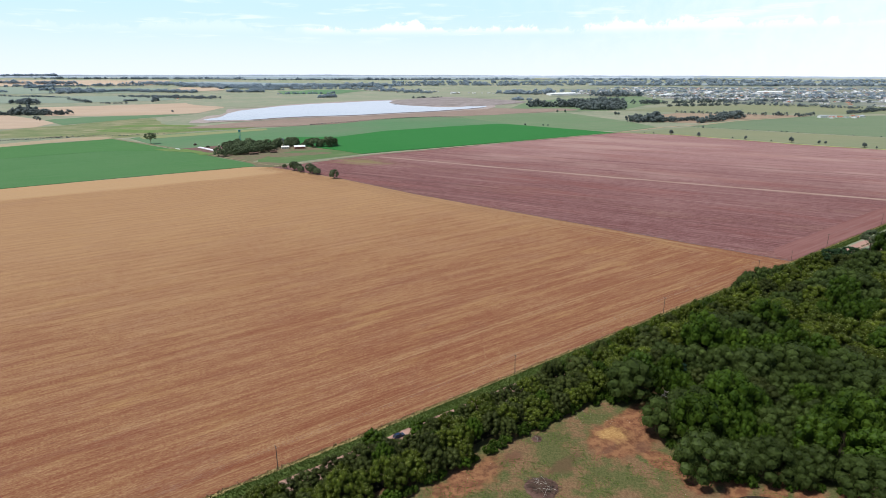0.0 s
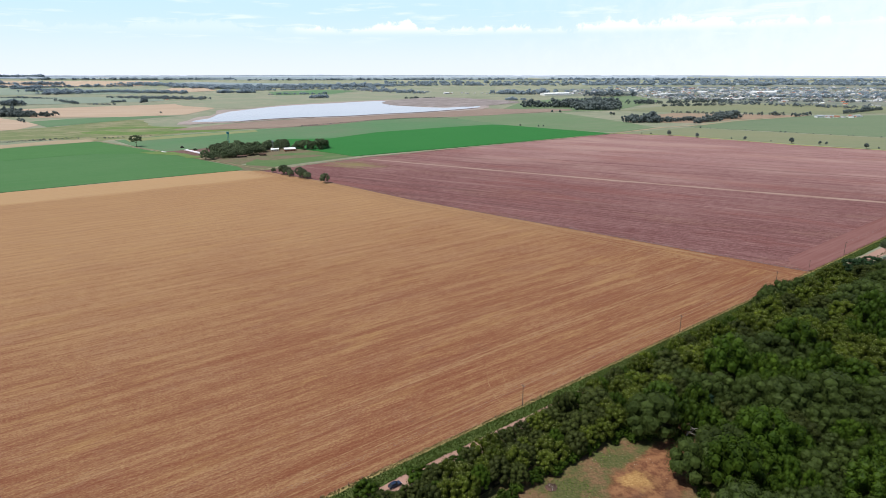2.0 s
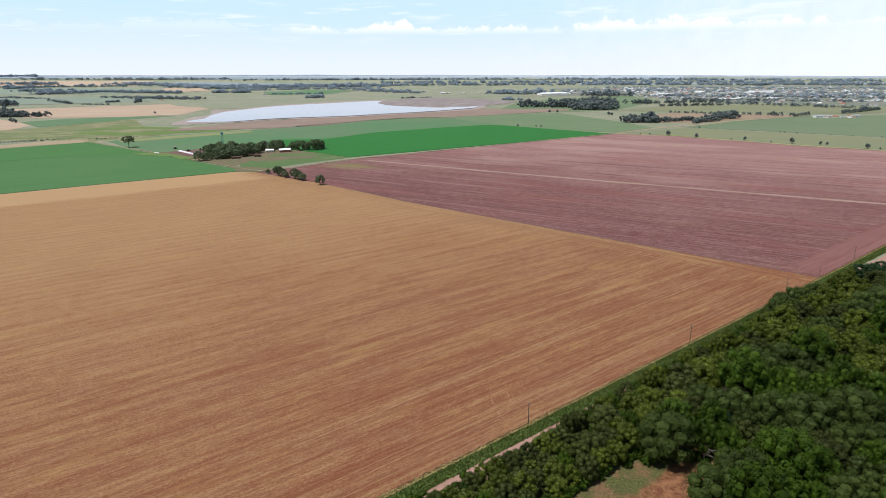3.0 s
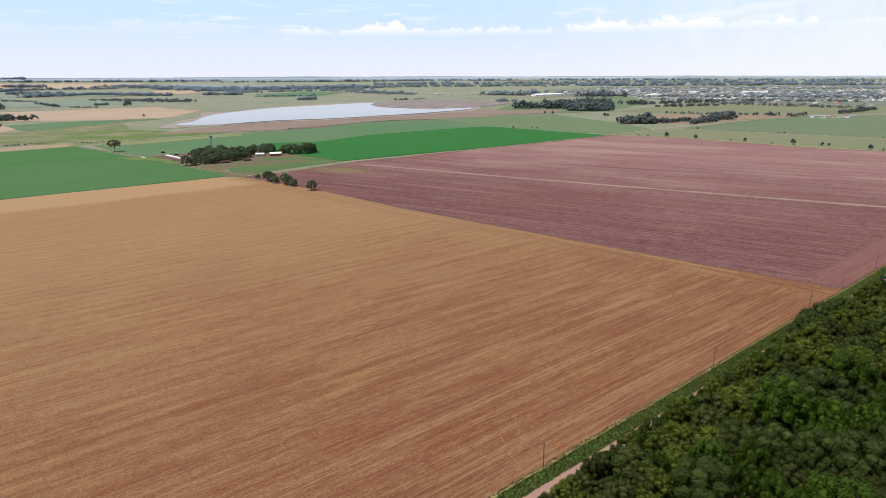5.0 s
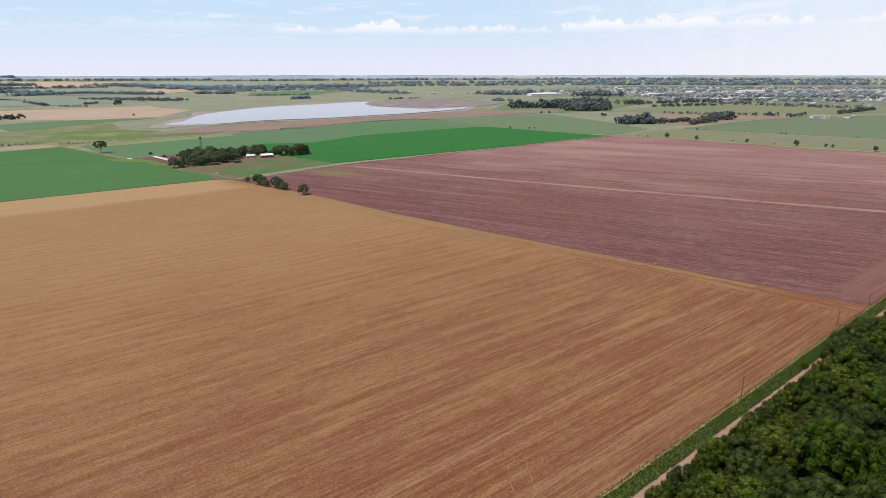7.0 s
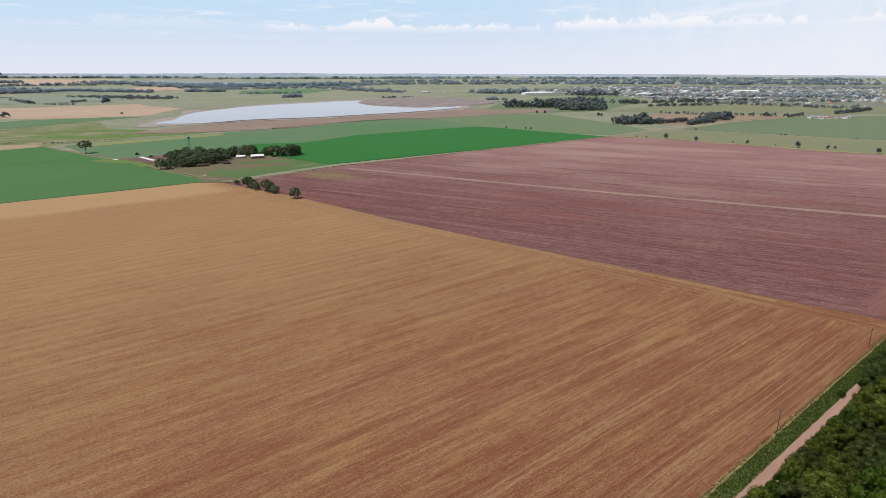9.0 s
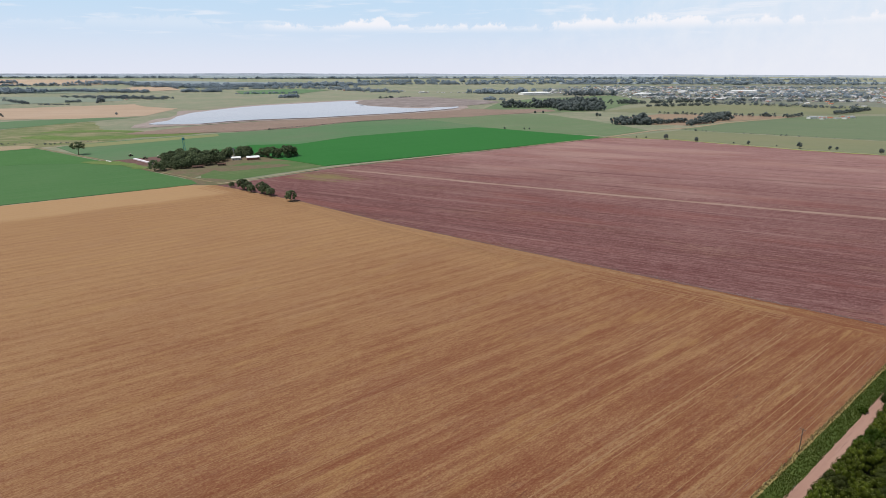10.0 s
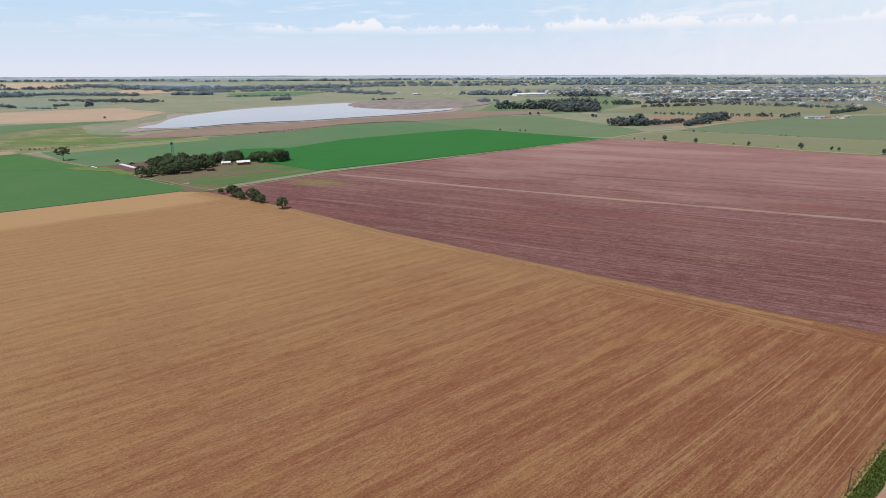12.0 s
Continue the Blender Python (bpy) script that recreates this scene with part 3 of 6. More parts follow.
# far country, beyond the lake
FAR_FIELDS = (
    ("field", [(-2340, 2642), (-1930, 2744), (-1620, 2726), (-1216, 2904), (-1468, 3438), (-2552, 3640), (-3220, 3652)], M_FAR_GREEN_HAZED, "far pasture tinted grey for haze", 0.8, 150),
    ("field", [(-3404, 3862), (-2776, 3964), (-2440, 4066), (-1850, 3996), (-2198, 5166), (-3924, 5620), (-4406, 5010)], M_FAR_GREEN_HAZED, "far pasture tinted grey for haze", 1.2, 250),
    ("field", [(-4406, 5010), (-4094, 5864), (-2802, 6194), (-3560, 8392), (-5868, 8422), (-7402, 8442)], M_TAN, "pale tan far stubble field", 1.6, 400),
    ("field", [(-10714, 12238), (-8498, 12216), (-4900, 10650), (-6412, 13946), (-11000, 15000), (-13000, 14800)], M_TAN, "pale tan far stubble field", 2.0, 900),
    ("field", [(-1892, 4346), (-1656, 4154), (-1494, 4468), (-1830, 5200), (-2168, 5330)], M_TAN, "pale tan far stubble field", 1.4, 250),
    ("meadow", [(-1066, 2658), (-684, 2208), (-520, 2408), (-152, 2658), (376, 2884), (606, 2888), (782, 3816), (-512, 3904), (-1046, 3404)], M_FAR_MEADOW_HAZED, "olive meadow on the far lake shore", 0.5, 120),
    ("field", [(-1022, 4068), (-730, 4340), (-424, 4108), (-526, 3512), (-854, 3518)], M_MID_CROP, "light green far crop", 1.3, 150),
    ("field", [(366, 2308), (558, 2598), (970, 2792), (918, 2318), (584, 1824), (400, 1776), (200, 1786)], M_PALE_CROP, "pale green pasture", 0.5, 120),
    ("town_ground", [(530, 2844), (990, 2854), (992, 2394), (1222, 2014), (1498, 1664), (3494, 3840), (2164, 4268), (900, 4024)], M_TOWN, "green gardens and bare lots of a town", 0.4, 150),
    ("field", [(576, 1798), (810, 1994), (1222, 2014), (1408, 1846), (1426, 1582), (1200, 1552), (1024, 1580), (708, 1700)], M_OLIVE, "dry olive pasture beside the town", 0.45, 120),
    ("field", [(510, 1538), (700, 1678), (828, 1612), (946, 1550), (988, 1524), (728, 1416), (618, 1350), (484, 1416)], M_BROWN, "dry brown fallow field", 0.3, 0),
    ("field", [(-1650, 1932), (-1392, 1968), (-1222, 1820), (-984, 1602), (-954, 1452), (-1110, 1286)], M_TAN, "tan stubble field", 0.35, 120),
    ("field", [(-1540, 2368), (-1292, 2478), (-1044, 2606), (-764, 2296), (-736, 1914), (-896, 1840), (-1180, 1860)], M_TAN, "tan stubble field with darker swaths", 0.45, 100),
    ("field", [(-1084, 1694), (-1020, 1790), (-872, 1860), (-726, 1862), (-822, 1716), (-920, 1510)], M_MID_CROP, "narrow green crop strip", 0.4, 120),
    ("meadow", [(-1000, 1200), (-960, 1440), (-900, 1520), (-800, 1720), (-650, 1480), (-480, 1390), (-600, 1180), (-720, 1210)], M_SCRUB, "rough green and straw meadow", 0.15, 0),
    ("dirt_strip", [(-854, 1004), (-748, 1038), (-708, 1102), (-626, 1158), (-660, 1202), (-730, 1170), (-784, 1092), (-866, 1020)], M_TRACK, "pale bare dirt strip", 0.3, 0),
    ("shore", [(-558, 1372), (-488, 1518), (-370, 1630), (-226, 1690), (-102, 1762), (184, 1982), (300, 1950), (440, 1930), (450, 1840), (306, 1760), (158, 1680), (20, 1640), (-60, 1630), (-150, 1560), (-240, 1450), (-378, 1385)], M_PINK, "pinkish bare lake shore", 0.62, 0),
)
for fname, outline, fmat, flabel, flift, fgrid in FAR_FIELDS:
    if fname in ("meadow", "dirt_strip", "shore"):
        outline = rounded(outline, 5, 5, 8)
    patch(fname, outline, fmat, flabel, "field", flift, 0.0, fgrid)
# Flat canopy sheets; their blue-grey paints haze over the far woods.
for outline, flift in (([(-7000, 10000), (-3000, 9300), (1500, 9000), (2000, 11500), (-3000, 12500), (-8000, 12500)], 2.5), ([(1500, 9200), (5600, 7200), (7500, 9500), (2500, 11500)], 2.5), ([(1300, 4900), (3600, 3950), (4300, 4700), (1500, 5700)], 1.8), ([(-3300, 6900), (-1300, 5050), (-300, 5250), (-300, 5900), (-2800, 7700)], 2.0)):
    patch("far_woodland", outline, M_CANOPY_HAZED, "closed canopy of far woods, tinted blue for haze", "wood", flift, 0, 300)
MUD = [(-610, 1530), (-650, 1738), (-642, 1874), (-704, 2112), (-630, 2164), (-544, 2412), (-386, 2558), (-156, 2714), (-50, 2534), (212, 2298), (206, 2010), (32, 1838), (-102, 1762), (-226, 1690), (-376, 1650), (-460, 1576), (-540, 1548)]
patch("mud_flat", rounded(MUD, 5, 6, 4), M_MUD, "grey mud flat round the shrunken lake", "mud", 0.7, 0, 100)
LAKE = [(-606, 1606), (-602, 1726), (-632, 1924), (-620, 2066), (-524, 2326), (-372, 2464), (-174, 2612), (-124, 2286), (-34, 2156), (74, 2066), (178, 2150), (186, 2046), (32, 1892), (-106, 1810), (-232, 1736), (-384, 1692), (-470, 1604)]
patch("water", rounded(LAKE, 5, 3, 5), M_WATER, "calm pale lake that mirrors the sky", "lake", 1.1, 0, 100)

ribbon("wet_shore", rounded([(-470, 1592), (-384, 1680), (-232, 1724), (-106, 1798), (32, 1878), (186, 2032), (32, 1878), (-232, 1724)], 6)[:30], 16, M_WETMUD, "dark wet mud along the water's edge", "mud", 1.2, 15, 4.0)


def peninsula():
    """A low bank of mud and scrub in the lake."""
    pts = rounded([(-168, 2512), (-80, 2752), (78, 2894), (248, 2674), (380, 2392), (266, 2206), (176, 2116), (78, 2134), (-44, 2194), (-120, 2286)], 5, 5, 6)
    cx, cy = (sum(p[k] for p in pts) / len(pts) for k in (0, 1))
    bm, rings = bmesh.new(), []
    for f, h in ((1.0, 0.9), (0.96, 2.2), (0.8, 3.0), (0.5, 3.6), (0.2, 3.4)):
        rings.append([bm.verts.new(at(cx + (x - cx) * f, cy + (y - cy) * f, h + noise.noise((x / 40, y / 40, f * 5)) * (0.5 if f < 1 else 0))) for x, y in pts])
    n = len(pts)
    for a, b in zip(rings, rings[1:]):
        for k in range(n):
            bm.faces.new((a[k], a[(k + 1) % n], b[(k + 1) % n], b[k]))
    bm.faces.new(rings[-1])
    bmesh.ops.recalc_face_normals(bm, faces=bm.faces[:])
    tagged(part("mud_bank", bm, M_SALT), "grey scrubby mud bank reaching into the lake", "bank", kind="structure")


peninsula()

for lush, lift in (([(-750, 1340), (-624, 1280), (-540, 1300), (-441, 1335), (-400, 1395), (-520, 1365), (-640, 1345), (-720, 1385)], 0.3), ([(-760, 1440), (-640, 1432), (-540, 1410), (-560, 1445), (-650, 1480), (-740, 1485)], 0.34), ([(-455, 985), (-430, 960), (-384, 942), (-350, 908), (-338, 915), (-372, 955), (-410, 985)], 0.62)):
    patch("lush_grass", rounded(lush, 5, 3, 6), M_LUSH, "lush green grass in a damp hollow", "grass", lift)
# fields round the farm
patch("field", [(-590, 1174), (-542, 1244), (-372, 1360), (-223, 1450), (-129, 1570), (-37, 1636), (13, 1642), (98, 1567), (185, 1392), (120, 1300), (-60, 1150), (-178, 1082), (-336, 1062), (-344, 998), (-422, 984), (-514, 1082)], M_MID_CROP, "green crop with thin soil showing", "field", 0.35, 0.35)
patch("field", [(-582, 1194), (-510, 1252), (-372, 1350), (-356, 1308), (-480, 1204), (-552, 1150)], M_YELLOW, "yellowing grass strip", "field", 0.42)
patch("field", [(13, 1640), (30, 1694), (194, 1738), (396, 1752), (472, 1418), (488, 1268), (382, 1182), (284, 1254), (180, 1378)], M_PALE_CROP, "pale green pasture", "field", 0.3, 0.3)
patch("field", [(380, 1160), (552, 1260), (690, 1122), (798, 1022), (872, 954), (764, 778), (688, 876), (596, 966), (470, 1116)], M_OLIVE, "dry olive pasture", "field", 0.2, 0.2)
patch("field", [(560, 1272), (712, 1384), (978, 1506), (1158, 1498), (1360, 1428), (888, 920), (804, 1030), (696, 1134)], M_GREY_GREEN, "grey-green grazing field", "field", 0.25, 0.25)
patch("crop_field", [(-554, 558), (-476, 646), (-382, 704), (-244, 782), (-236, 791), (-250, 814), (-424, 982), (-438, 964), (-528, 972), (-646, 892), (-804, 830), (-820, 740)], M_CROP, "low green soy crop", "crop", 0.4, 0.4)
patch("crop_field", [(-804, 830), (-646, 892), (-528, 972), (-438, 964), (-424, 982), (-618, 1160), (-702, 1092), (-888, 920)], M_CROP_DARK, "denser dark green soy crop", "crop", 0.5, 0.5)
patch("crop_field", [(-106, 898), (16, 964), (190, 1060), (370, 1160), (284, 1254), (190, 1372), (156, 1396), (41, 1340), (-96, 1258), (-179, 1148), (-259, 1150), (-300, 1085), (-146, 942)], M_BRIGHT, "bright green dense young crop", "crop", 0.6, 0.6)
patch("farm_yard", [(-422, 984), (-356, 1032), (-344, 998), (-178, 1082), (-148, 944), (-242, 862), (-256, 824), (-308, 874), (-390, 946)], M_YARD, "trampled earth and grass of a farm yard", "yard", 0.12)
patch("tilled_plot", [(-422, 986), (-356, 1034), (-300, 1075), (-318, 1030), (-344, 996), (-350, 940), (-385, 952)], M_DARKSOIL, "dark wet tilled plot", "field", 0.5)
patch("farm_field", [(-250, 850), (-242, 900), (-222, 940), (-160, 958), (-102, 898), (-164, 844), (-204, 806), (-240, 815)], M_PLOT, "green grass plot below the farm house", "field", 0.2)
patch("farm_field", rounded([(-246, 890), (-228, 917), (-166, 924), (-154, 908), (-194, 888), (-226, 872)], 4, 1.5), M_YARD, "bare brown plot in the grass", "field", 0.26)
patch("track_junction", rounded([(-254, 802), (-240, 786), (-213, 780), (-196, 784), (-190, 800), (-210, 812), (-258, 832)], 5, 1.5), M_YARD, "trampled brown earth where farm tracks meet", "track", 0.3)
# the two large fields
BOUNDARY = [lane(142, -0.6), (192, 388), (68, 504), (-17, 585), (-109, 686), (-213, 780)]
patch("stubble_field", [lane(-420, -1), lane(0, -1), *BOUNDARY, (-244, 782), (-476, 646), (-700, 512), (-560, 100)], M_STUBBLE, "harvested grain field, straw stubble over red soil", "field", 0.06, 0, 40)
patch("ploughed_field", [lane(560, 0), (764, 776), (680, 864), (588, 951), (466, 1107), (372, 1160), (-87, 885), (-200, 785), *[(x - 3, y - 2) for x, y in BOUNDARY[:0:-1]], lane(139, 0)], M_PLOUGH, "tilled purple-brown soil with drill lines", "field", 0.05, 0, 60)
patch("ploughed_headland", [lane(145, -3), lane(300, -2.5), lane(520, -2), lane(520, -26), lane(300, -24), lane(160, -22), lane(150, -16)], M_REDROWS, "reddish tilled soil with rows along the road", "field", 0.09)
patch("headland", [*BOUNDARY, (-222, 772), (-118, 676), (-27, 575), (58, 494), (181, 378), lane(126, 0)], M_HEADLAND, "straw-coloured headland with turning lines", "field", 0.1)
ribbon("field_strip", [(-76, 864), (98, 742), (218, 662), (316, 598), (425, 528), (520, 468)], 7, M_STRIP, "pale trodden strip across the tilled field", "track", 0.1, 20, 1.0)
ribbon("farm_track", [(-640, 1186), (-526, 1083), (-443, 1008), (-340, 908), (-226, 801), (-200, 782)], 3.2, M_LANE, "grassy two-wheel farm track", "track", 0.55, 8, 1.2)
ribbon("field_edge", [(-213, 783), (-87, 889), (372, 1163)], 3.4, M_TRACK, "straw-coloured grass edge between fields", "verge", 0.66, 20, 1.2)
ribbon("field_edge", [(372, 1163), (466, 1110), (588, 954), (680, 868), (764, 780)], 6, M_EDGE, "yellow-green grass edge between fields", "verge", 0.3, 20, 1.5)
ribbon("country_road", [(374, 1168), (500, 1262), (610, 1312), (720, 1392), (988, 1524)], 9, M_TRACK, "pale country dirt road", "road", 0.45, 30, 0.5)
for side in (0.0, 2.0):
    ribbon("tyre_track", [(x + side, y + side * 0.3) for x, y in rounded([(-79, 392), (-78, 410), (-83, 436), (-93, 470), (-105, 503), (-118, 532), (-140, 575), (-120, 530), (-106, 500), (-95, 470), (-85, 436)], 4)[4:26]], 0.24, M_SWATH, "faint tyre track in the stubble", "track", 0.09, 3, 0.12)
for o, s0, s1, w in ((-40.4, -170, 99, 1.2), (-42.8, -110, 97, 1.0), (-37.6, -60, 20, 0.5), (-22.5, 20, 104, 1.1), (-24.5, 50, 102, 0.8), (-13.5, -160, 102, 0.8), (-11, -120, 105, 0.6), (-62, -90, 70, 0.7), (-5, -230, 120, 0.5), (-8.5, -230, 118, 0.5), (-16.5, -180, 110, 0.5), (-78, -20, 60, 0.7), (-87.5, 40, 90, 1.0), (-96, -140, 40, 0.6), (-120, -200, 20, 0.6)):
    ribbon("straw_swath", [lane(s, o + 0.5 * math.sin(s * 0.03)) for s in range(s0, s1, 12)], w * 0.55, M_SWATH, "thin line of loose straw along the drill rows", "swath", 0.085, 2.0, w * 0.16, int(-o * 7))
for off, w in ((3.5, 1.6), (6, 0.8), (11, 0.7), (15, 0.9), (17.5, 0.5), (21, 1.0)):
    ribbon("straw_swath", [(x - off * 0.72, y - off * 0.70) for x, y in BOUNDARY[1:]], w, M_SWATH, "thin line of loose straw along the headland", "swath", 0.12, 2.0, w * 0.2, int(off))
ribbon("straw_edge", [(x - 3.5, y - 3.5) for x, y in BOUNDARY[1:]], 1.1, M_SWATH, "strip of thick straw along the field boundary", "swath", 0.14, 3, 0.5, 11)
ribbon("furrow", [(x + 0.6, y + 0.6) for x, y in BOUNDARY], 2.0, M_DARKSOIL, "dark weedy furrow between the two fields", "furrow", 0.13, 3, 0.5, 9)
for bend in ([(-91, -32), (-93, -28), (-98, -22), (-101, -16.5), (-103.5, -11), (-104, -5), (-102, -2.5)], [(-86, -27), (-90, -22), (-93, -17.5), (-95, -12), (-94, -7), (-90, -4)]):
    ribbon("tyre_track", [lane(*q) for q in bend], 0.22, M_SWATH, "faint curved turning mark in the stubble", "track", 0.1, 1.5, 0.15)
# lane, verge and clearing
ribbon("road", [lane(s, 8.2 + max(0, s - 60) * 0.012) for s in range(-420, 1300, 30)], 7.4, M_DIRT, "beige dirt road beside the wood", "road", 0.06, 5, 0.35)
ribbon("verge", [lane(s, 1.9) for s in (-420, 1200)], 5.6, M_VERGE, "green grass verge along the road", "verge", 0.12, 4, 0.4)
ribbon("verge_edge", [lane(s, -1.0) for s in (-420, 1200)], 1.4, M_DRYGRASS, "dry straw grass under the fence", "verge", 0.16, 3, 0.35, 5)
WOOD = [(54, 216), (258, 354), (280, 348), (306, 326), (205, 180), (176, 126), (140, 134.5), (104, 141), (77, 146.5), (76, 170), (90, 188), (72, 192), (58, 190)]
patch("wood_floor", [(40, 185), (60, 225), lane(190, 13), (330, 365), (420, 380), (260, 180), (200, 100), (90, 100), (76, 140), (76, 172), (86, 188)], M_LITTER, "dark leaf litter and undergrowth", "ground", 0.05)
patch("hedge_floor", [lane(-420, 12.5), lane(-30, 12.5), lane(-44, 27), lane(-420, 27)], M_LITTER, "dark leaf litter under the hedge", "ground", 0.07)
patch("clearing", rounded([(-60, 80), lane(-262, 26), lane(-200, 26), lane(-140, 26), lane(-90, 26), lane(-52, 27), (88, 194), (90, 180), (86, 160), (104, 150), (150, 146), (200, 120), (120, 80)], 4, 0.6), M_CLEARING, "worn grass clearing with bare soil", "ground", 0.1)
patch("puddle", rounded([(86, 138.6), (90, 139.8), (95, 139.4), (97, 138.4), (91, 137.8)], 4), M_PUDDLE, "dark muddy puddle on the track", "puddle", 0.2)
patch("dry_field", [(288, 370), (330, 394), (420, 440), (470, 400), (400, 340), (310, 345), (284, 345)], M_BROWN, "dry brown paddock behind the wood", "field", 0.1)
# ---- trees ----
ICO = bmesh.new()
bmesh.ops.create_icosphere(ICO, subdivisions=1, radius=1)
ICO_V = np.array([v.co[:] for v in ICO.verts])
ICO_F = np.array([[v.index for v in f.verts] for f in ICO.faces])
ICO.free()


def leaf_sprays(rng, centres, radii, per, leaf, slim, squash=0.9, low=-0.3, ragged=0.07, droop=0.0, fuzz=0.32):
    """Small leaf sprays over the skins of round clumps: verts and triangles."""
    pts, nor = [], []
    for c, r in zip(centres, radii):
        n = int(per * r * r)
        d = rng.normal(size=(n, 3))
        d /= np.linalg.norm(d, axis=1)[:, None]
        d = d[d[:, 2] > low]
        p = c + d * r * (1 + rng.normal(scale=ragged, size=(len(d), 1))) * (1, 1, squash)
        keep = np.ones(len(p), bool)
        for c2, r2 in zip(centres, radii):
            if c2 is not c:
                keep &= np.linalg.norm(p - c2, axis=1) > r2 * 0.84
        pts.append(p[keep])
        nor.append(d[keep])
    p, d = np.concatenate(pts), np.concatenate(nor)
    n = len(p)
    nn = d + rng.normal(scale=fuzz, size=(n, 3)) + (0, 0, 0.15)
    nn /= np.linalg.norm(nn, axis=1)[:, None]
    a = np.cross(nn, rng.normal(size=(n, 3)) + (0, 0, -droop * 4))
    a /= np.linalg.norm(a, axis=1)[:, None] + 1e-9
    b = np.cross(nn, a)
    s = leaf * rng.uniform(0.6, 1.35, (n, 1))
    v = np.stack([p - b * s * 0.8 - a * s * slim, p - b * s * 0.8 + a * s * slim, p + b * s], 1).reshape(-1, 3)
    f = np.arange(3 * n).reshape(n, 3)
    return v, f


def clump_cores(centres, radii, size=0.78, squash=0.9):
    v = np.concatenate([c + ICO_V * r * size * (1, 1, squash) for c, r in zip(centres, radii)])
    f = np.concatenate([ICO_F + 12 * i for i in range(len(radii))])
    return v, f


def crown_clumps(rng, n, width, height, base, r0, r1, shape):
    """Centres and radii of the clumps that make up a crown."""
    cs, rs = [], []
    for i in range(n):
        g = (i + 0.5) / n
        z = 1 - 1.5 * g
        a = i * 2.39996 + rng.uniform(-0.5, 0.5)
        flat = math.sqrt(max(0.0, 1 - z * z)) ** (0.8 if shape == "dome" else 1.2)
        r = rng.uniform(r0, r1)
        k = rng.uniform(0.90, 1.07)
        if shape == "cone":
            flat = g * 0.9 + 0.1
            z = 1 - 2.0 * g
        mid = base + (height - base) * 0.5
        cs.append(np.array((math.cos(a) * flat * (width / 2 - r * 0.6) * k, math.sin(a) * flat * (width / 2 - r * 0.6) * k, mid + z * (height - base) * 0.5 * k)))
        rs.append(r)
    for i in range(max(3, n // 14)):
        cs.append(np.array((rng.uniform(-0.15, 0.15) * width, rng.uniform(-0.15, 0.15) * width, base + (height - base) * rng.uniform(0.35, 0.6))))
        rs.append(width * 0.17)
    return cs, rs


def trunk_mesh(rng, height, width, base, r):
    bm = bmesh.new()
    lean = (rng.uniform(-0.4, 0.4), rng.uniform(-0.4, 0.4))
    tube(bm, [(0, 0, -0.3), (lean[0] * 0.3, lean[1] * 0.3, base * 0.5), (lean[0], lean[1], base + (height - base) * 0.45)], [r * 1.3, r, r * 0.5])
    for i in range(5):
        a = i * 1.26 + rng.uniform(0, 0.6)
        z0 = base * rng.uniform(0.7, 1.1)
        tube(bm, [(lean[0] * 0.6, lean[1] * 0.6, z0), (math.cos(a) * width * 0.16, math.sin(a) * width * 0.16, z0 + (height - base) * 0.25), (math.cos(a) * width * 0.32, math.sin(a) * width * 0.32, z0 + (height - base) * 0.5)], [r * 0.5, r * 0.33, r * 0.14], 5)
    return bm


def tree(name, label, seed, height, width, base, n, r0, r1, per, leaf, slim, mat, shape="dome", blossom=0.0, droop=0.0, trunk=0.2, squash=0.9, bark=None, fuzz=0.32, ragged=0.07):
    """A tree with trunk and limbs and a crown of leafy clumps."""
    rng = np.random.default_rng(seed)
    top = empty(name)
    tagged(top, label, "tree")
    part("trunk", trunk_mesh(rng, height, width, base, trunk), bark or M_BARK, top)
    cs, rs = crown_clumps(rng, n, width, height, base, r0, r1, shape)
    v, f = leaf_sprays(rng, cs, rs, per, leaf, slim, squash, droop=droop, fuzz=fuzz, ragged=ragged)
    cv, cf = clump_cores(cs, rs, squash=squash)
    faces = [tuple(q) for q in f.tolist()] + [tuple(q) for q in (cf + len(v)).tolist()]
    crown = raw_part("crown", np.concatenate([v, cv]).tolist(), faces, mat, top)
    if blossom:
        pick = [i for i in range(len(cs)) if cs[i][2] > base + (height - base) * 0.3]
        bv, bf = leaf_sprays(rng, [cs[i] for i in pick], [rs[i] * 1.06 for i in pick], blossom, 0.15, 0.8, squash, 0.45, 0.05)
        raw_part("blossom", bv.tolist(), bf.tolist(), L_BLOSSOM, crown, "creamy yellow blossom")
    return top


def put_copies(protos, spots, group=""):
    """Copies of trees (first copies use the trees themselves): spots are x, y, size (or width and height), turn, kind."""
    used = set()
    for x, y, size, turn, kind in spots:
        src = protos[kind % len(protos)]
        k = reach(x, y)
        w, h = size if isinstance(size, tuple) else (size, size)
        m = Matrix.Translation(at(x, y)) @ Matrix.Rotation(turn, 4, "Z") @ Matrix.Diagonal((w * k, w * k, h * k, 1))
        if src.name in used:
            ob = copy_thing(src, m)
            ob.matrix_basis = m
        else:
            used.add(src.name)
            ob = src
            ob.matrix_basis = m
        if group:
            tagged(ob, group=group)


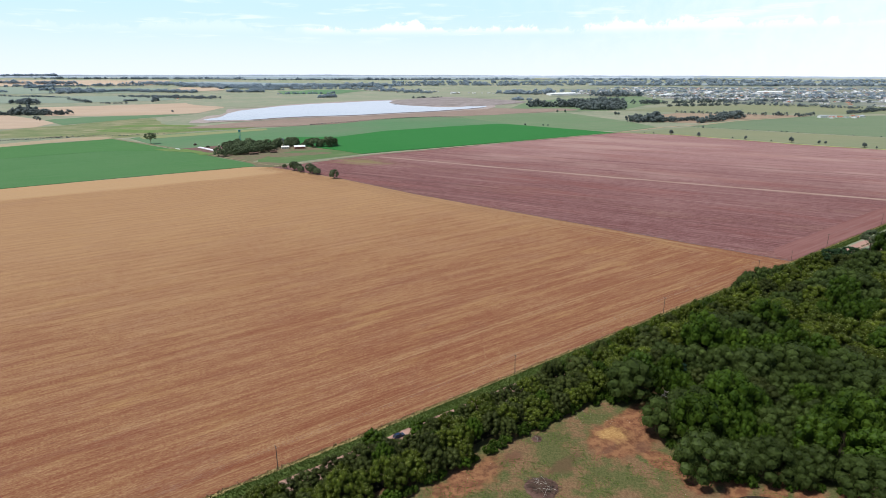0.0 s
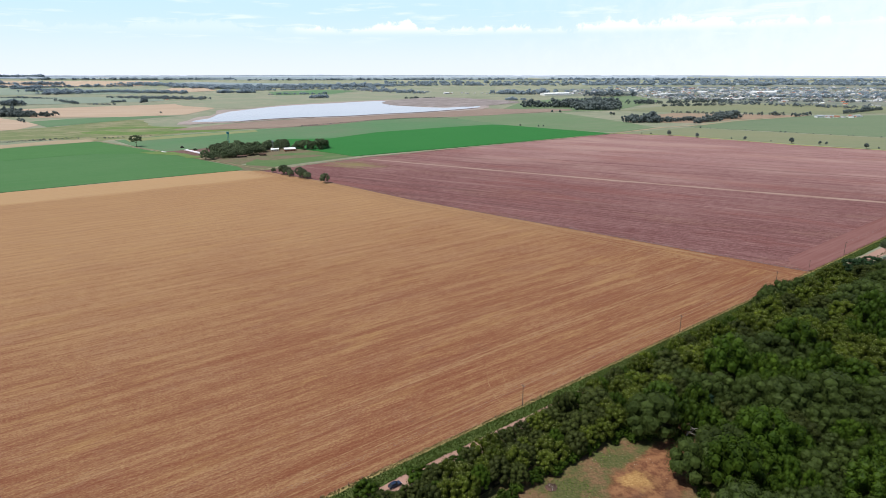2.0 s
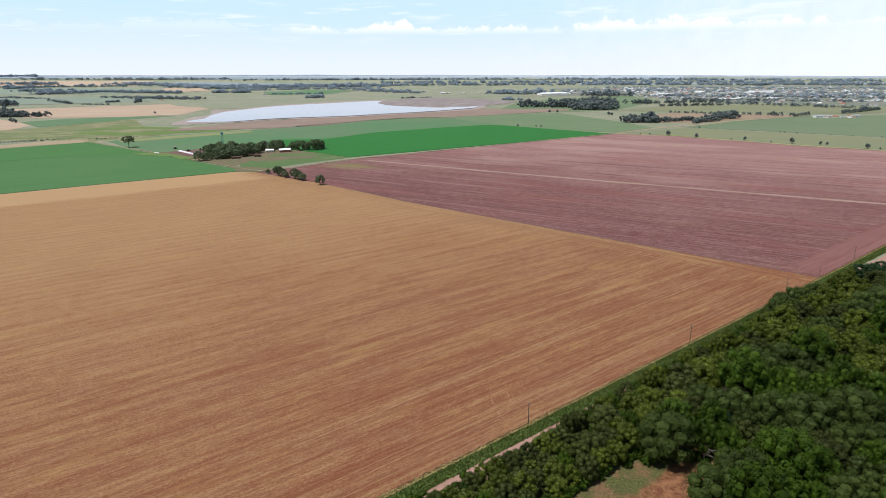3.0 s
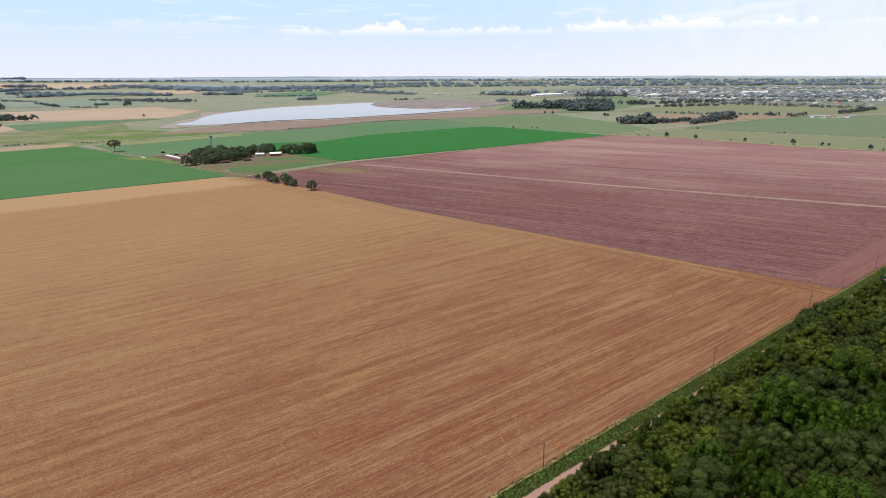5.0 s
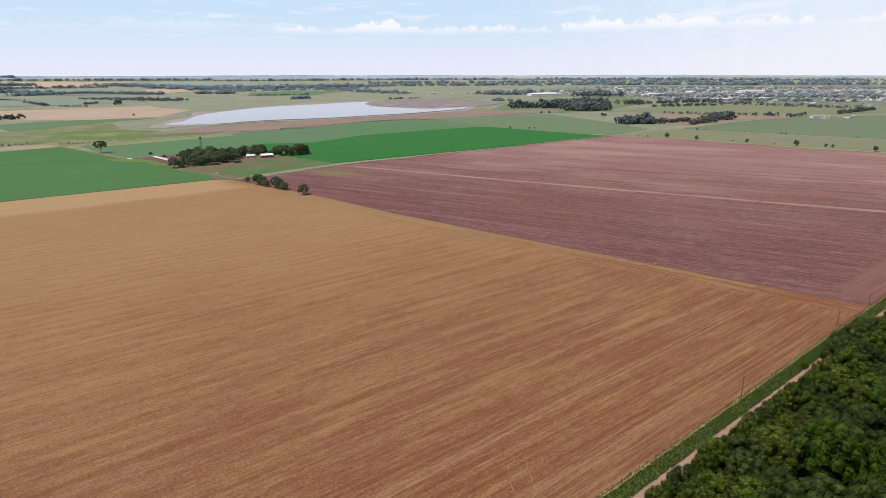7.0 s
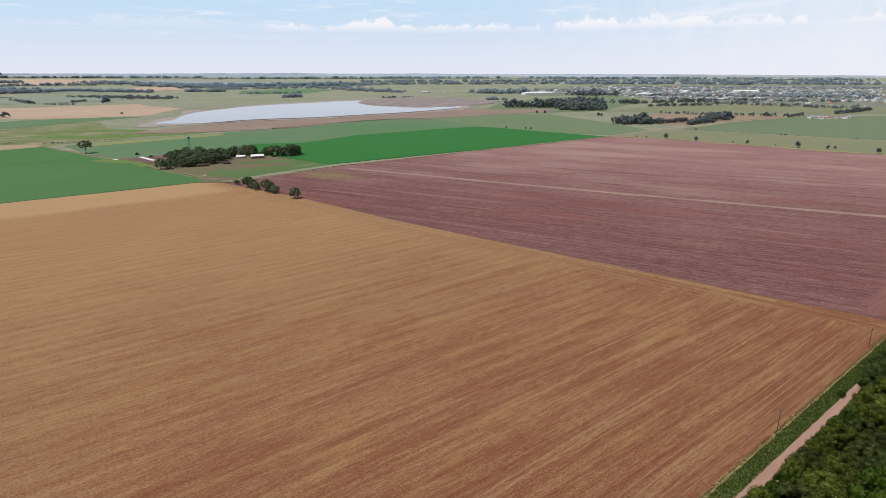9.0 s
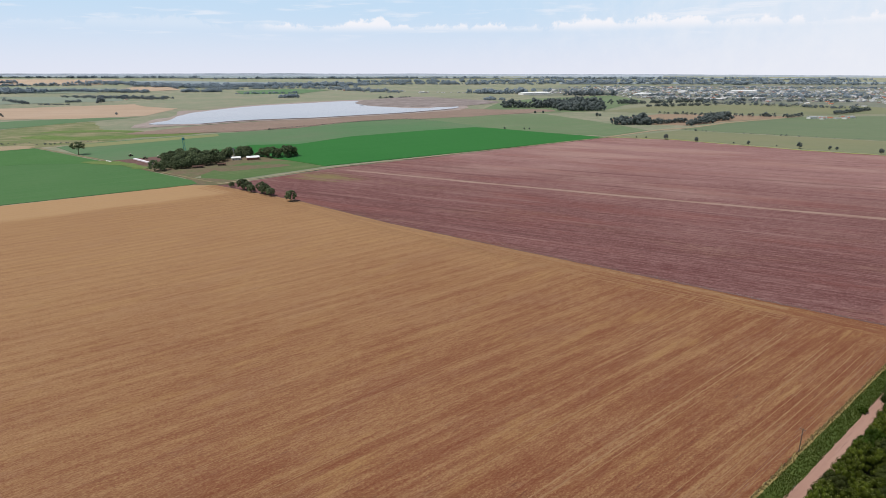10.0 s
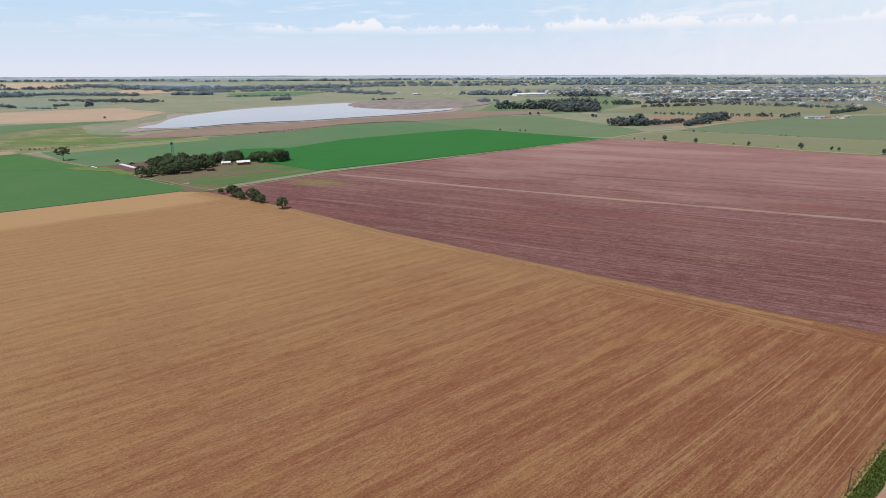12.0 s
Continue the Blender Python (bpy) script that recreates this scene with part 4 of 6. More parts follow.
PRIVET = [tree("privet_tree", "dense rounded privet tree with creamy blossom tips", 11 + i, 8.0, 8.2, 0.6, 30, 0.95, 1.5, 66, 0.20, 0.75, L_PRIVET, blossom=16.0, fuzz=0.12, ragged=0.045) for i in range(3)]
# Privets without blossom, kept as a kind of their own.
PRIVET_PLAIN = [tree("laurel_tree", "dense olive-green privet tree without blossom in tight round clumps", 21 + i, 7.6, 7.8, 0.6, 28, 0.95, 1.5, 66, 0.20, 0.75, L_OLIVE, fuzz=0.12, ragged=0.04) for i in range(2)]
ASH = [tree("ash_tree", "bright green ash tree with upright leafy shoots", 31 + i, 9.0, 7.4, 0.8, 34, 0.7, 1.2, 80, 0.23, 0.5, L_ASH, squash=1.45, fuzz=0.22, ragged=0.09) for i in range(3)]
WILLOW = [tree("willow_tree", "broad grey-green willow tree with soft crown", 41 + i, 9.4, 10.4, 0.8, 26, 1.4, 2.3, 60, 0.19, 0.6, L_WILLOW, droop=0.3, fuzz=0.18, ragged=0.075, squash=0.95) for i in range(3)]
BLUE = [tree("cypress_tree", "blue-green feathery cypress tree", 51, 9.0, 5.6, 1.0, 36, 0.6, 1.1, 70, 0.36, 0.3, L_BLUE, "cone", fuzz=0.5, ragged=0.14)]
PINE = [tree("pine_tree", "dark spreading pine tree", 61 + i, 10.0, 10.5, 3.0, 40, 0.9, 1.6, 30, 0.5, 0.3, L_DARK, squash=0.6) for i in range(2)]


def inside(p, poly):
    hit = False
    for (x0, y0), (x1, y1) in zip(poly, poly[1:] + poly[:1]):
        if (y0 > p[1]) != (y1 > p[1]) and p[0] < x0 + (p[1] - y0) * (x1 - x0) / (y1 - y0):
            hit = not hit
    return hit


def wood():
    """The mixed wood beside the road, and the privet hedge that runs on from it."""
    rng = random.Random(7)
    spots = {k: [] for k in ("privet", "plain", "ash", "willow", "blue", "pine")}
    taken = []

    def free(px, py, r):
        return all((px - x) ** 2 + (py - y) ** 2 > ((r + q) * 0.66) ** 2 for x, y, q in taken)

    for tries, r0, r1 in ((500, 6.6, 8.6), (1500, 4.4, 6.2), (4000, 2.8, 4.2)):
        for k in range(tries):
            px, py, r = rng.uniform(50, 310), rng.uniform(125, 372), rng.uniform(r0, r1)
            if not inside((px, py), WOOD) or not free(px, py, r):
                continue
            o = (px - 115) * N[0] + (py - 270) * N[1]
            s = (px - 115) * U[0] + (py - 270) * U[1]
            if o < 18.5 or (r > 6.4 and o < 34):
                continue
            f = noise.noise((px / 30, py / 30, 3.1)) + rng.uniform(-0.2, 0.2)
            if py < 172 and px > 74:
                kind = "ash" if f > -0.12 else "willow"
            elif o < 30:
                kind = "privet" if f > -0.1 else "plain"
            elif s > 10 and f > -0.05:
                kind = "privet" if f < 0.30 else "ash"
            elif f > 0.03:
                kind = "ash"
            elif f > -0.05:
                kind = "plain"
            else:
                kind = "willow"
            if r > 6.4 and kind in ("privet", "plain"):
                r = 5.6
            taken.append((px, py, r))
            wide = 2 * r / {"privet": 8.2, "plain": 7.8, "ash": 7.4, "willow": 10.4}[kind]
            tall = (0.45 + 0.62 * wide) * rng.uniform(0.88, 1.2) * (1.05 if kind == "ash" else 0.98)
            spots[kind].append((px, py, (wide, tall), rng.uniform(0, 6.28), rng.randrange(9)))
    s = -262.0
    while s < 150:
        near = s > -100
        px, py = lane(s, (13.9 if -100 < s < -15 else 14.2 if near else 14.9) + rng.uniform(-0.6, 0.6))
        f = noise.noise((px / 14, py / 14, 8.2))
        size = (rng.uniform(0.72, 0.95), rng.uniform(1.05, 1.4)) if near else (rng.uniform(0.8, 0.98), rng.uniform(0.84, 1.1))
        if -124 < s < -105 or -155 < s < -146:
            size = (0.8, 0.9)
        if -167 < s < -155:
            size = (0.64, 0.62)
        kind = "plain" if f > 0.08 else "privet"
        if rng.random() < (0.4 if near else 0.15):
            kind, size = "ash", (size[0], size[1] * 0.75)
        spots[kind].append((px, py, size, rng.uniform(0, 6.28), rng.randrange(9)))
        s += 4.6
    # the hedge towards the clearing: tall bulging trees side by side
    s = -262.0
    while s < -42:
        for o, wide, tall in ((20.4, 0.82, 0.90), (25.4, 0.92, 1.06), (30.2, 0.86, 0.92)):
            px, py = lane(s + rng.uniform(-1.2, 1.2) + (3.0 if o == 25.4 else 0), o + rng.uniform(-0.8, 0.8))
            kind = rng.choice(("privet", "privet", "privet", "plain", "plain"))
            if o < 21 and -168 < s < -150:
                wide, tall = wide * 0.85, tall * 0.8
            if o > 30 and (rng.random() < 0.25 or (5 < px < 70 and rng.random() < 0.3)):
                continue
            if rng.random() < 0.1:
                kind = "ash"
            k = rng.uniform(0.84, 1.14)
            spots[kind].append((px, py, (wide * k, tall * k * rng.uniform(0.88, 1.16)), rng.uniform(0, 6.28), rng.randrange(9)))
        s += 6.2
    for s, o, tall in ((50, 13.0, 1.2), (57, 11.6, 1.3), (63, 10.6, 1.3), (70, 10.8, 1.35), (78, 11.6, 1.25), (86, 12.6, 1.2), (95, 13.4, 1.1)):
        spots["willow"].append((*lane(s, o), (rng.uniform(0.85, 1.0), tall), rng.uniform(0, 6), rng.randrange(9)))
    for p in ((92, 206), (97, 203)):
        spots["blue"].append((*p, 1.0, 1.0, 0))
    for p in ((244, 338), (254, 342), (262, 345)):
        spots["pine"].append((*p, rng.uniform(1.05, 1.2), p[0], rng.randrange(2)))
    put_copies(PRIVET, spots["privet"], "blossoming privets of the wood")
    put_copies(PRIVET_PLAIN, spots["plain"], "olive laurels of the wood")
    put_copies(ASH, spots["ash"], "ash trees of the wood")
    put_copies(WILLOW, spots["willow"], "willows of the wood")
    put_copies(BLUE, spots["blue"], "cypresses of the wood")
    put_copies(PINE, spots["pine"], "pines of the wood")


wood()
BIG = tree("umbrella_tree", "tall spreading tree standing alone by the road", 71, 14.0, 13.0, 5.0, 26, 1.2, 2.1, 34, 0.5, 0.4, L_FARM, squash=0.7, trunk=0.4)
BIG.matrix_basis = Matrix.Translation(at(294, 370)) @ Matrix.Rotation(1.0, 4, "Z")
BUSH = tree("shrub", "green shrub on the grass verge", 72, 3.0, 4.6, 0.2, 18, 0.6, 1.0, 34, 0.32, 0.45, L_ASH, trunk=0.07)


def edge_shrubs():
    """Undergrowth along the edge of the wood and the hedge towards the clearing."""
    rng, out = random.Random(31), []
    line = [(176, 128), (140, 136.5), (104, 143), (79, 148.5), (77, 169), (90, 189), (72, 193), (58, 190), lane(-60, 31), lane(-250, 33)]
    for a, b in zip(line, line[1:]):
        n = int(math.dist(a, b) / 2.3)
        for k in range(n):
            if rng.random() < 0.75:
                t = (k + rng.random()) / n
                out.append((a[0] + (b[0] - a[0]) * t + rng.uniform(-1.2, 1.2), a[1] + (b[1] - a[1]) * t + rng.uniform(-1.2, 1.2), rng.uniform(0.5, 1.15), rng.uniform(0, 6), 0))
    return out


put_copies([BUSH], [(*lane(s, o), k, s, 0) for s, o, k in ((-166, 10.5, 1.0), (-155, 11.0, 1.15), (-151, 9.5, 1.2), (-147, 10.5, 1.1), (-160, 12.4, 0.9), (-153.5, 6.8, 1.0), (-170, 7, 1.7), (-135, 8.0, 0.9), (-146, 10.5, 0.8), (-118, 9.5, 0.9), (-105, 11.0, 1.0), (-86, 10.5, 0.8), (-60, 9, 1.1), (-48, 10, 0.9), (-28, 10.5, 0.8), (2, 11.6, 0.8), (30, 11.5, 1.0), (45, 4.5, 0.7), (62, 8.5, 1.1), (70, 7, 1.2), (78, 10, 0.9), (120, 12, 0.9), (-98, 11.9, 1.2), (-92, 12.2, 1.1), (-78, 11.9, 1.25), (-70, 12.2, 1.1), (-66, 11.7, 1.2), (-54, 11.9, 1.1), (-40, 12.2, 1.2), (-36, 11.8, 1.1))] + edge_shrubs(), "shrubs along the road")


def dead_tree():
    rng = random.Random(5)
    top = tagged(empty("dead_tree", (84, 191, 0)), "fallen bleached dead tree with bare limbs", "tree")
    bm = bmesh.new()
    tube(bm, [(0, 0, 0), (0.5, 0.2, 2.5), (2.0, 0.2, 5.0), (4.5, -0.5, 6.0)], [0.3, 0.25, 0.16, 0.06])
    part("trunk", bm, M_DEADWOOD, top)
    for i in range(12):
        bm = bmesh.new()
        a, l = rng.uniform(-2.0, 1.0), rng.uniform(2.5, 5.0)
        z = rng.uniform(2.0, 4.6)
        x = z * 0.4 - 0.5
        tube(bm, [(x, 0.2, z), (x + math.cos(a) * l * 0.5, math.sin(a) * l * 0.5, z + l * 0.35), (x + math.cos(a + 0.4) * l, math.sin(a + 0.4) * l, z + l * 0.3)], [0.12, 0.08, 0.03], 5)
        part("branch", bm, M_DEADWOOD, top)


dead_tree()


def brush_pile(x, y, r, n, seed, label):
    rng = random.Random(seed)
    top = tagged(empty("brush_pile", (x, y, 0.1)), label, "brush pile")
    bm = bmesh.new()
    bmesh.ops.create_icosphere(bm, subdivisions=3, radius=1)
    for v in bm.verts:
        k = 1 + 0.25 * noise.noise(v.co * 2.3)
        v.co = Vector((v.co.x * r * 0.8 * k, v.co.y * r * 0.8 * k, max(-0.05, v.co.z * r * 0.15 * k)))
    part("core", bm, M_BRUSH, top)
    for i in range(n):
        bm = bmesh.new()
        a, t, l = rng.uniform(0, 6.28), rng.uniform(0, 6.28), rng.uniform(0.5, 1.1) * r
        cx, cy = math.cos(a) * r * 0.5 * rng.random(), math.sin(a) * r * 0.5 * rng.random()
        d = (math.cos(t) * l / 2, math.sin(t) * l / 2)
        z = r * 0.27
        tube(bm, [(cx - d[0], cy - d[1], z * 0.5), (cx, cy, z + rng.uniform(0, 0.3)), (cx + d[0], cy + d[1], z * rng.uniform(0.4, 1.1))], [0.085, 0.06, 0.025], 5)
        part("branch", bm, M_DEADWOOD if i % 9 == 0 else (M_BRUSH if i % 2 else M_BARK), top)


brush_pile(31, 145, 6.2, 150, 1, "heap of cut brown brushwood with pale branches")
brush_pile(34, 169.5, 2.2, 34, 2, "small heap of pale cut branches")


def chaff_heap():
    bm = bmesh.new()
    pts = rounded([(53, 167), (56, 174), (62, 177), (67, 174), (66, 167), (60, 164)], 5, 0.4, 9)
    cx, cy = 60, 170.5
    rings = [[bm.verts.new((cx + (x - cx) * f, cy + (y - cy) * f, h + (0.12 * noise.noise((x, y, f * 9)) if f < 1 else 0))) for x, y in pts] for f, h in ((1, 0.12), (0.8, 0.3), (0.5, 0.5), (0.2, 0.6))]
    n = len(pts)
    for a, b in zip(rings, rings[1:]):
        for k in range(n):
            bm.faces.new((a[k], a[(k + 1) % n], b[(k + 1) % n], b[k]))
    bm.faces.new(rings[-1])
    tagged(part("sawdust_mound", bm, M_CLEARING, smooth=True), "low spread mound of yellow sawdust on red soil", "mound")


chaff_heap()


def blades(name, spots, material, label, tall, wide, seed):
    """Tufts of grass, three crossed blades each, as one mass."""
    rng = np.random.default_rng(seed)
    p = np.array(spots)
    vs, fs = [], []
    for j in range(3):
        n = len(p)
        a = rng.uniform(0, 6.28, n)
        h = tall * rng.uniform(0.5, 1.3, n)
        w = wide * rng.uniform(0.6, 1.3, n)
        dx, dy = np.cos(a) * w, np.sin(a) * w
        lx, ly = rng.normal(scale=0.35, size=(2, n)) * h
        z = np.full(n, 0.1)
        v = np.stack([np.stack([p[:, 0] - dx, p[:, 1] - dy, z], 1), np.stack([p[:, 0] + dx, p[:, 1] + dy, z], 1), np.stack([p[:, 0] + dx * 0.4 + lx, p[:, 1] + dy * 0.4 + ly, z + h], 1), np.stack([p[:, 0] - dx * 0.4 + lx, p[:, 1] - dy * 0.4 + ly, z + h * 0.9], 1)], 1)
        fs.append(np.arange(4 * n).reshape(n, 4) + 4 * n * j)
        vs.append(v.reshape(-1, 3))
    return tagged(raw_part(name, np.concatenate(vs).tolist(), np.concatenate(fs).tolist(), material), label, "grass", kind="stuff")


def verges():
    rng = random.Random(3)
    spots = []
    while len(spots) < 26000:
        s = rng.uniform(-240, 420) if rng.random() < 0.7 else rng.uniform(-240, 120)
        o = rng.uniform(-0.4, 5.0)
        spots.append(lane(s, o))
    spots += [lane(rng.uniform(-190, 250), rng.gauss(12.3, 0.6)) for i in range(2500)]
    blades("verge_grass", spots, L_GRASS, "tall green grass along the road verge", 0.46, 0.08, 1)
    dry = [lane(rng.uniform(-240, 420), rng.gauss(-1.2, 0.35)) for i in range(4500)]
    blades("dry_grass", dry, L_STRAW, "dry straw grass under the fence", 0.45, 0.2, 2)
    tuft = []
    while len(tuft) < 3500:
        p = (rng.uniform(-30, 150), rng.uniform(125, 190))
        if noise.noise((p[0] / 9, p[1] / 9, 1.5)) > 0.05 and lane_offset(p) > 33 and not inside(p, WOOD) and math.dist(p, (64, 170)) > 14:
            tuft.append(p)
    blades("clearing_grass", tuft, L_TUFT, "tufts of grass in the clearing", 0.18, 0.2, 3)


def lane_offset(p):
    return (p[0] - 115) * N[0] + (p[1] - 270) * N[1]


verges()


# ---- poles and fences ----
def power_pole():
    top = tagged(empty("power_pole"), "weathered wooden power pole with a crossarm", "pole", "poles along the field")
    bm = bmesh.new()
    tube(bm, [(0, 0, -0.2), (0, 0, 4.5), (0, 0, 9.0)], [0.17, 0.15, 0.11], 8)
    part("shaft", bm, M_POST, top)
    bm = bmesh.new()
    box(bm, -0.9, -0.06, 8.5, 0.9, 0.06, 8.65, 0.01)
    arm = part("crossarm", bm, M_POST, top)
    for x in (-0.8, 0.0, 0.8):
        bm = bmesh.new()
        tube(bm, [(x, 0, 8.65), (x, 0, 8.75), (x, 0, 8.88)], [0.05, 0.07, 0.03], 6)
        part("insulator", bm, M_GREYROOF, arm)
    return top


POLE = power_pole()
POLE_AT = [(lane(s, o), 1.0) for s, o in ((-300, -0.5), (-200, -0.7), (-99.5, -0.9), (3, -1.2), (101, -2.8))] + [(lane(142.5, -2.4), 0.8)] + [(lane(196 + 98 * i, -2.8), 1.0) for i in range(6)]
for i, ((px, py), size) in enumerate(POLE_AT):
    m = Matrix.Translation(at(px, py)) @ Matrix.Rotation(ALONG - math.pi / 2, 4, "Z") @ Matrix.Scale(size, 4)
    (POLE if i == 0 else copy_thing(POLE, m)).matrix_basis = m


def span_wires(a, b, names=3):
    """Sagging wires between two poles."""
    top = tagged(empty("power_line"), "thin sagging power wires between poles", "wire", "wires along the field")
    for x in (-0.8, 0.0, 0.8)[:names]:
        bm = bmesh.new()
        off = Vector((N[0] * x, N[1] * x, 8.85))
        pa, pb = Vector((*a, 0)) + off, Vector((*b, 0)) + off
        pts = [pa.lerp(pb, t / 8) + Vector((0, 0, -4 * 0.9 * (t / 8) * (1 - t / 8))) for t in range(9)]
        tube(bm, pts, [0.012] * 9, 4)
        part("wire", bm, M_WIRE, top)


for (pa, sa), (pb, sb) in zip(POLE_AT, POLE_AT[1:]):
    if sa == sb == 1.0:
        span_wires(pa, pb)


def fence(label, a, b, step, height, lift=0.05, wires=3):
    """Posts, each a part, and wires strung between them."""
    top = tagged(empty("fence"), label, "fence")
    rng = random.Random(int(a[0]))
    n = int(math.dist(a, b) / step)
    bm = bmesh.new()
    tube(bm, [(0, 0, -0.1), (0, 0, height * 0.6), (0, 0, height)], [0.075, 0.07, 0.06], 6)
    first = part("post", bm, M_POST, top)
    for i in range(n + 1):
        ob = first if i == 0 else new("post", first.data)
        ob.parent = top
        ob.matrix_basis = Matrix.Translation(at(a[0] + (b[0] - a[0]) * i / n, a[1] + (b[1] - a[1]) * i / n, lift)) @ Euler((rng.uniform(-0.06, 0.06), rng.uniform(-0.06, 0.06), rng.uniform(0, 6))).to_matrix().to_4x4() @ Matrix.Scale(rng.uniform(0.9, 1.15), 4)
    for k in range(wires):
        bm = bmesh.new()
        z = height * (0.35 + 0.27 * k)
        tube(bm, [at(*a, z), at((a[0] + b[0]) / 2, (a[1] + b[1]) / 2, z), at(*b, z)], [0.006] * 3, 4)
        part("wire", bm, M_WIRE, top)


fence("old post and wire fence along the stubble field", lane(-235, -1.2), lane(300, -1.2), 4.5, 1.35)
fence("post and wire fence between stubble and tilled soil", lane(141.6, -1.6), (193, 389), 6.0, 1.4)
fence("post and wire fence between stubble and tilled soil", (191, 389), (-209, 780), 8.0, 1.3)
fence("post and wire fence along the far field edge", (-90, 888), (372, 1164), 9.0, 1.4, 0.5)
fence("post and wire fence along the pasture", (376, 1160), (600, 952), 9.0, 1.4, 0.2)


fence("short old fence beside the red track", (86, 135.0), (112, 133.0), 2.6, 1.2, 0.1, 2)


def debris():
    """Pale scraps and stones strewn over the clearing, as one mass."""
    rng = np.random.default_rng(44)
    vs, fs = [], []
    for i in range(90):
        if i < 50:
            x, y = rng.normal((58, 181), (7, 2.5))
        else:
            x, y = rng.uniform(0, 80), rng.uniform(140, 172)
        r = rng.uniform(0.04, 0.11)
        v = ICO_V * r * (1, rng.uniform(0.5, 1.2), 0.5) + (x, y, 0.14)
        fs += (ICO_F + 12 * i).tolist()
        vs.append(v)
    tagged(raw_part("debris", np.concatenate(vs).tolist(), fs, M_CREAM), "pale scraps and stones strewn on the soil", "debris", kind="stuff")


debris()


# ---- car ----
def wheel(parent, x, y):
    bm = bmesh.new()
    bmesh.ops.create_cone(bm, cap_ends=True, segments=18, radius1=0.32, radius2=0.32, depth=0.2, matrix=Matrix.Translation((x, y, 0.32)) @ Matrix.Rotation(math.pi / 2, 4, "X"))
    bmesh.ops.bevel(bm, geom=[e for e in bm.edges if e.calc_face_angle(0) > 1.0], offset=0.04, segments=2, affect="EDGES")
    w = part("wheel", bm, M_RUBBER, parent)
    bm = bmesh.new()
    bmesh.ops.create_cone(bm, cap_ends=True, segments=14, radius1=0.2, radius2=0.18, depth=0.215, matrix=Matrix.Translation((x, y, 0.32)) @ Matrix.Rotation(math.pi / 2, 4, "X"))
    part("rim", bm, M_STEEL, w)


def profile_body(bm, prof, half, taper=0.0):
    """A body from a side profile (x, z), narrowed towards the top."""
    zs = [z for x, z in prof]
    rows = []
    for side in (-1, 1):
        rows.append([bm.verts.new((x, side * half * (1 - taper * (z - min(zs)) / (max(zs) - min(zs))), z)) for x, z in prof])
    n = len(prof)
    for k in range(n):
        bm.faces.new((rows[0][k], rows[0][(k + 1) % n], rows[1][(k + 1) % n], rows[1][k]))
    bm.faces.new(rows[0][::-1])
    bm.faces.new(rows[1])
    bmesh.ops.recalc_face_normals(bm, faces=bm.faces[:])
    bmesh.ops.bevel(bm, geom=bm.edges[:], offset=0.05, segments=2, affect="EDGES", profile=0.6)


def car(place, turn):
    top = tagged(empty("car", place, turn), "dark blue hatchback car parked on the dirt road", "car")
    bm = bmesh.new()
    profile_body(bm, [(-2.05, 0.35), (2.0, 0.3), (2.1, 0.6), (1.95, 0.78), (0.95, 0.92), (-1.9, 0.98), (-2.12, 0.8)], 0.86, 0.06)
    body = part("body", bm, M_CARPAINT, top)
    bm = bmesh.new()
    profile_body(bm, [(1.0, 0.9), (0.3, 1.38), (-0.2, 1.46), (-1.2, 1.43), (-1.95, 0.95)], 0.78, 0.22)
    cabin = part("cabin", bm, M_GLASS, top, "dark glazed cabin")
    bm = bmesh.new()
    box(bm, -1.25, -0.6, 1.42, 0.3, 0.6, 1.49, 0.03)
    part("roof", bm, M_CARPAINT, top)
    for y in (-0.62, 0.62):
        bm = bmesh.new()
        box(bm, 1.92, y - 0.18, 0.6, 2.08, y + 0.18, 0.76, 0.03)
        part("headlight", bm, M_LAMPGLASS, top)
        bm = bmesh.new()
        box(bm, -2.14, y - 0.14, 0.72, -2.0, y + 0.14, 0.92, 0.03)
        part("tail_light", bm, M_TILE, top)
        bm = bmesh.new()
        box(bm, 0.62, y * 1.5 - 0.1, 0.92, 0.8, y * 1.5 + 0.1, 1.04, 0.03)
        part("mirror", bm, M_CARPAINT, top)
    for x in (-1.3, 1.3):
        for y in (-0.78, 0.78):
            wheel(top, x, y)


car((*lane(-160.5, 7.3), 0.08), ALONG)
# ---- the farm ----
FARM_TREE = [tree("shelter_tree", "tall dark green shelterbelt tree", 81 + i, 10.5, 11.0, 0.8, 30, 1.1, 2.0, 16, 0.62, 0.5, L_FARM, trunk=0.35) for i in range(3)]
FARM_GUM = [tree("gum_tree", "tall gum tree with bare lower trunk", 91 + i, 15.0, 9.5, 4.0, 24, 1.2, 2.0, 20, 0.55, 0.4, L_FARM, trunk=0.3) for i in range(2)]


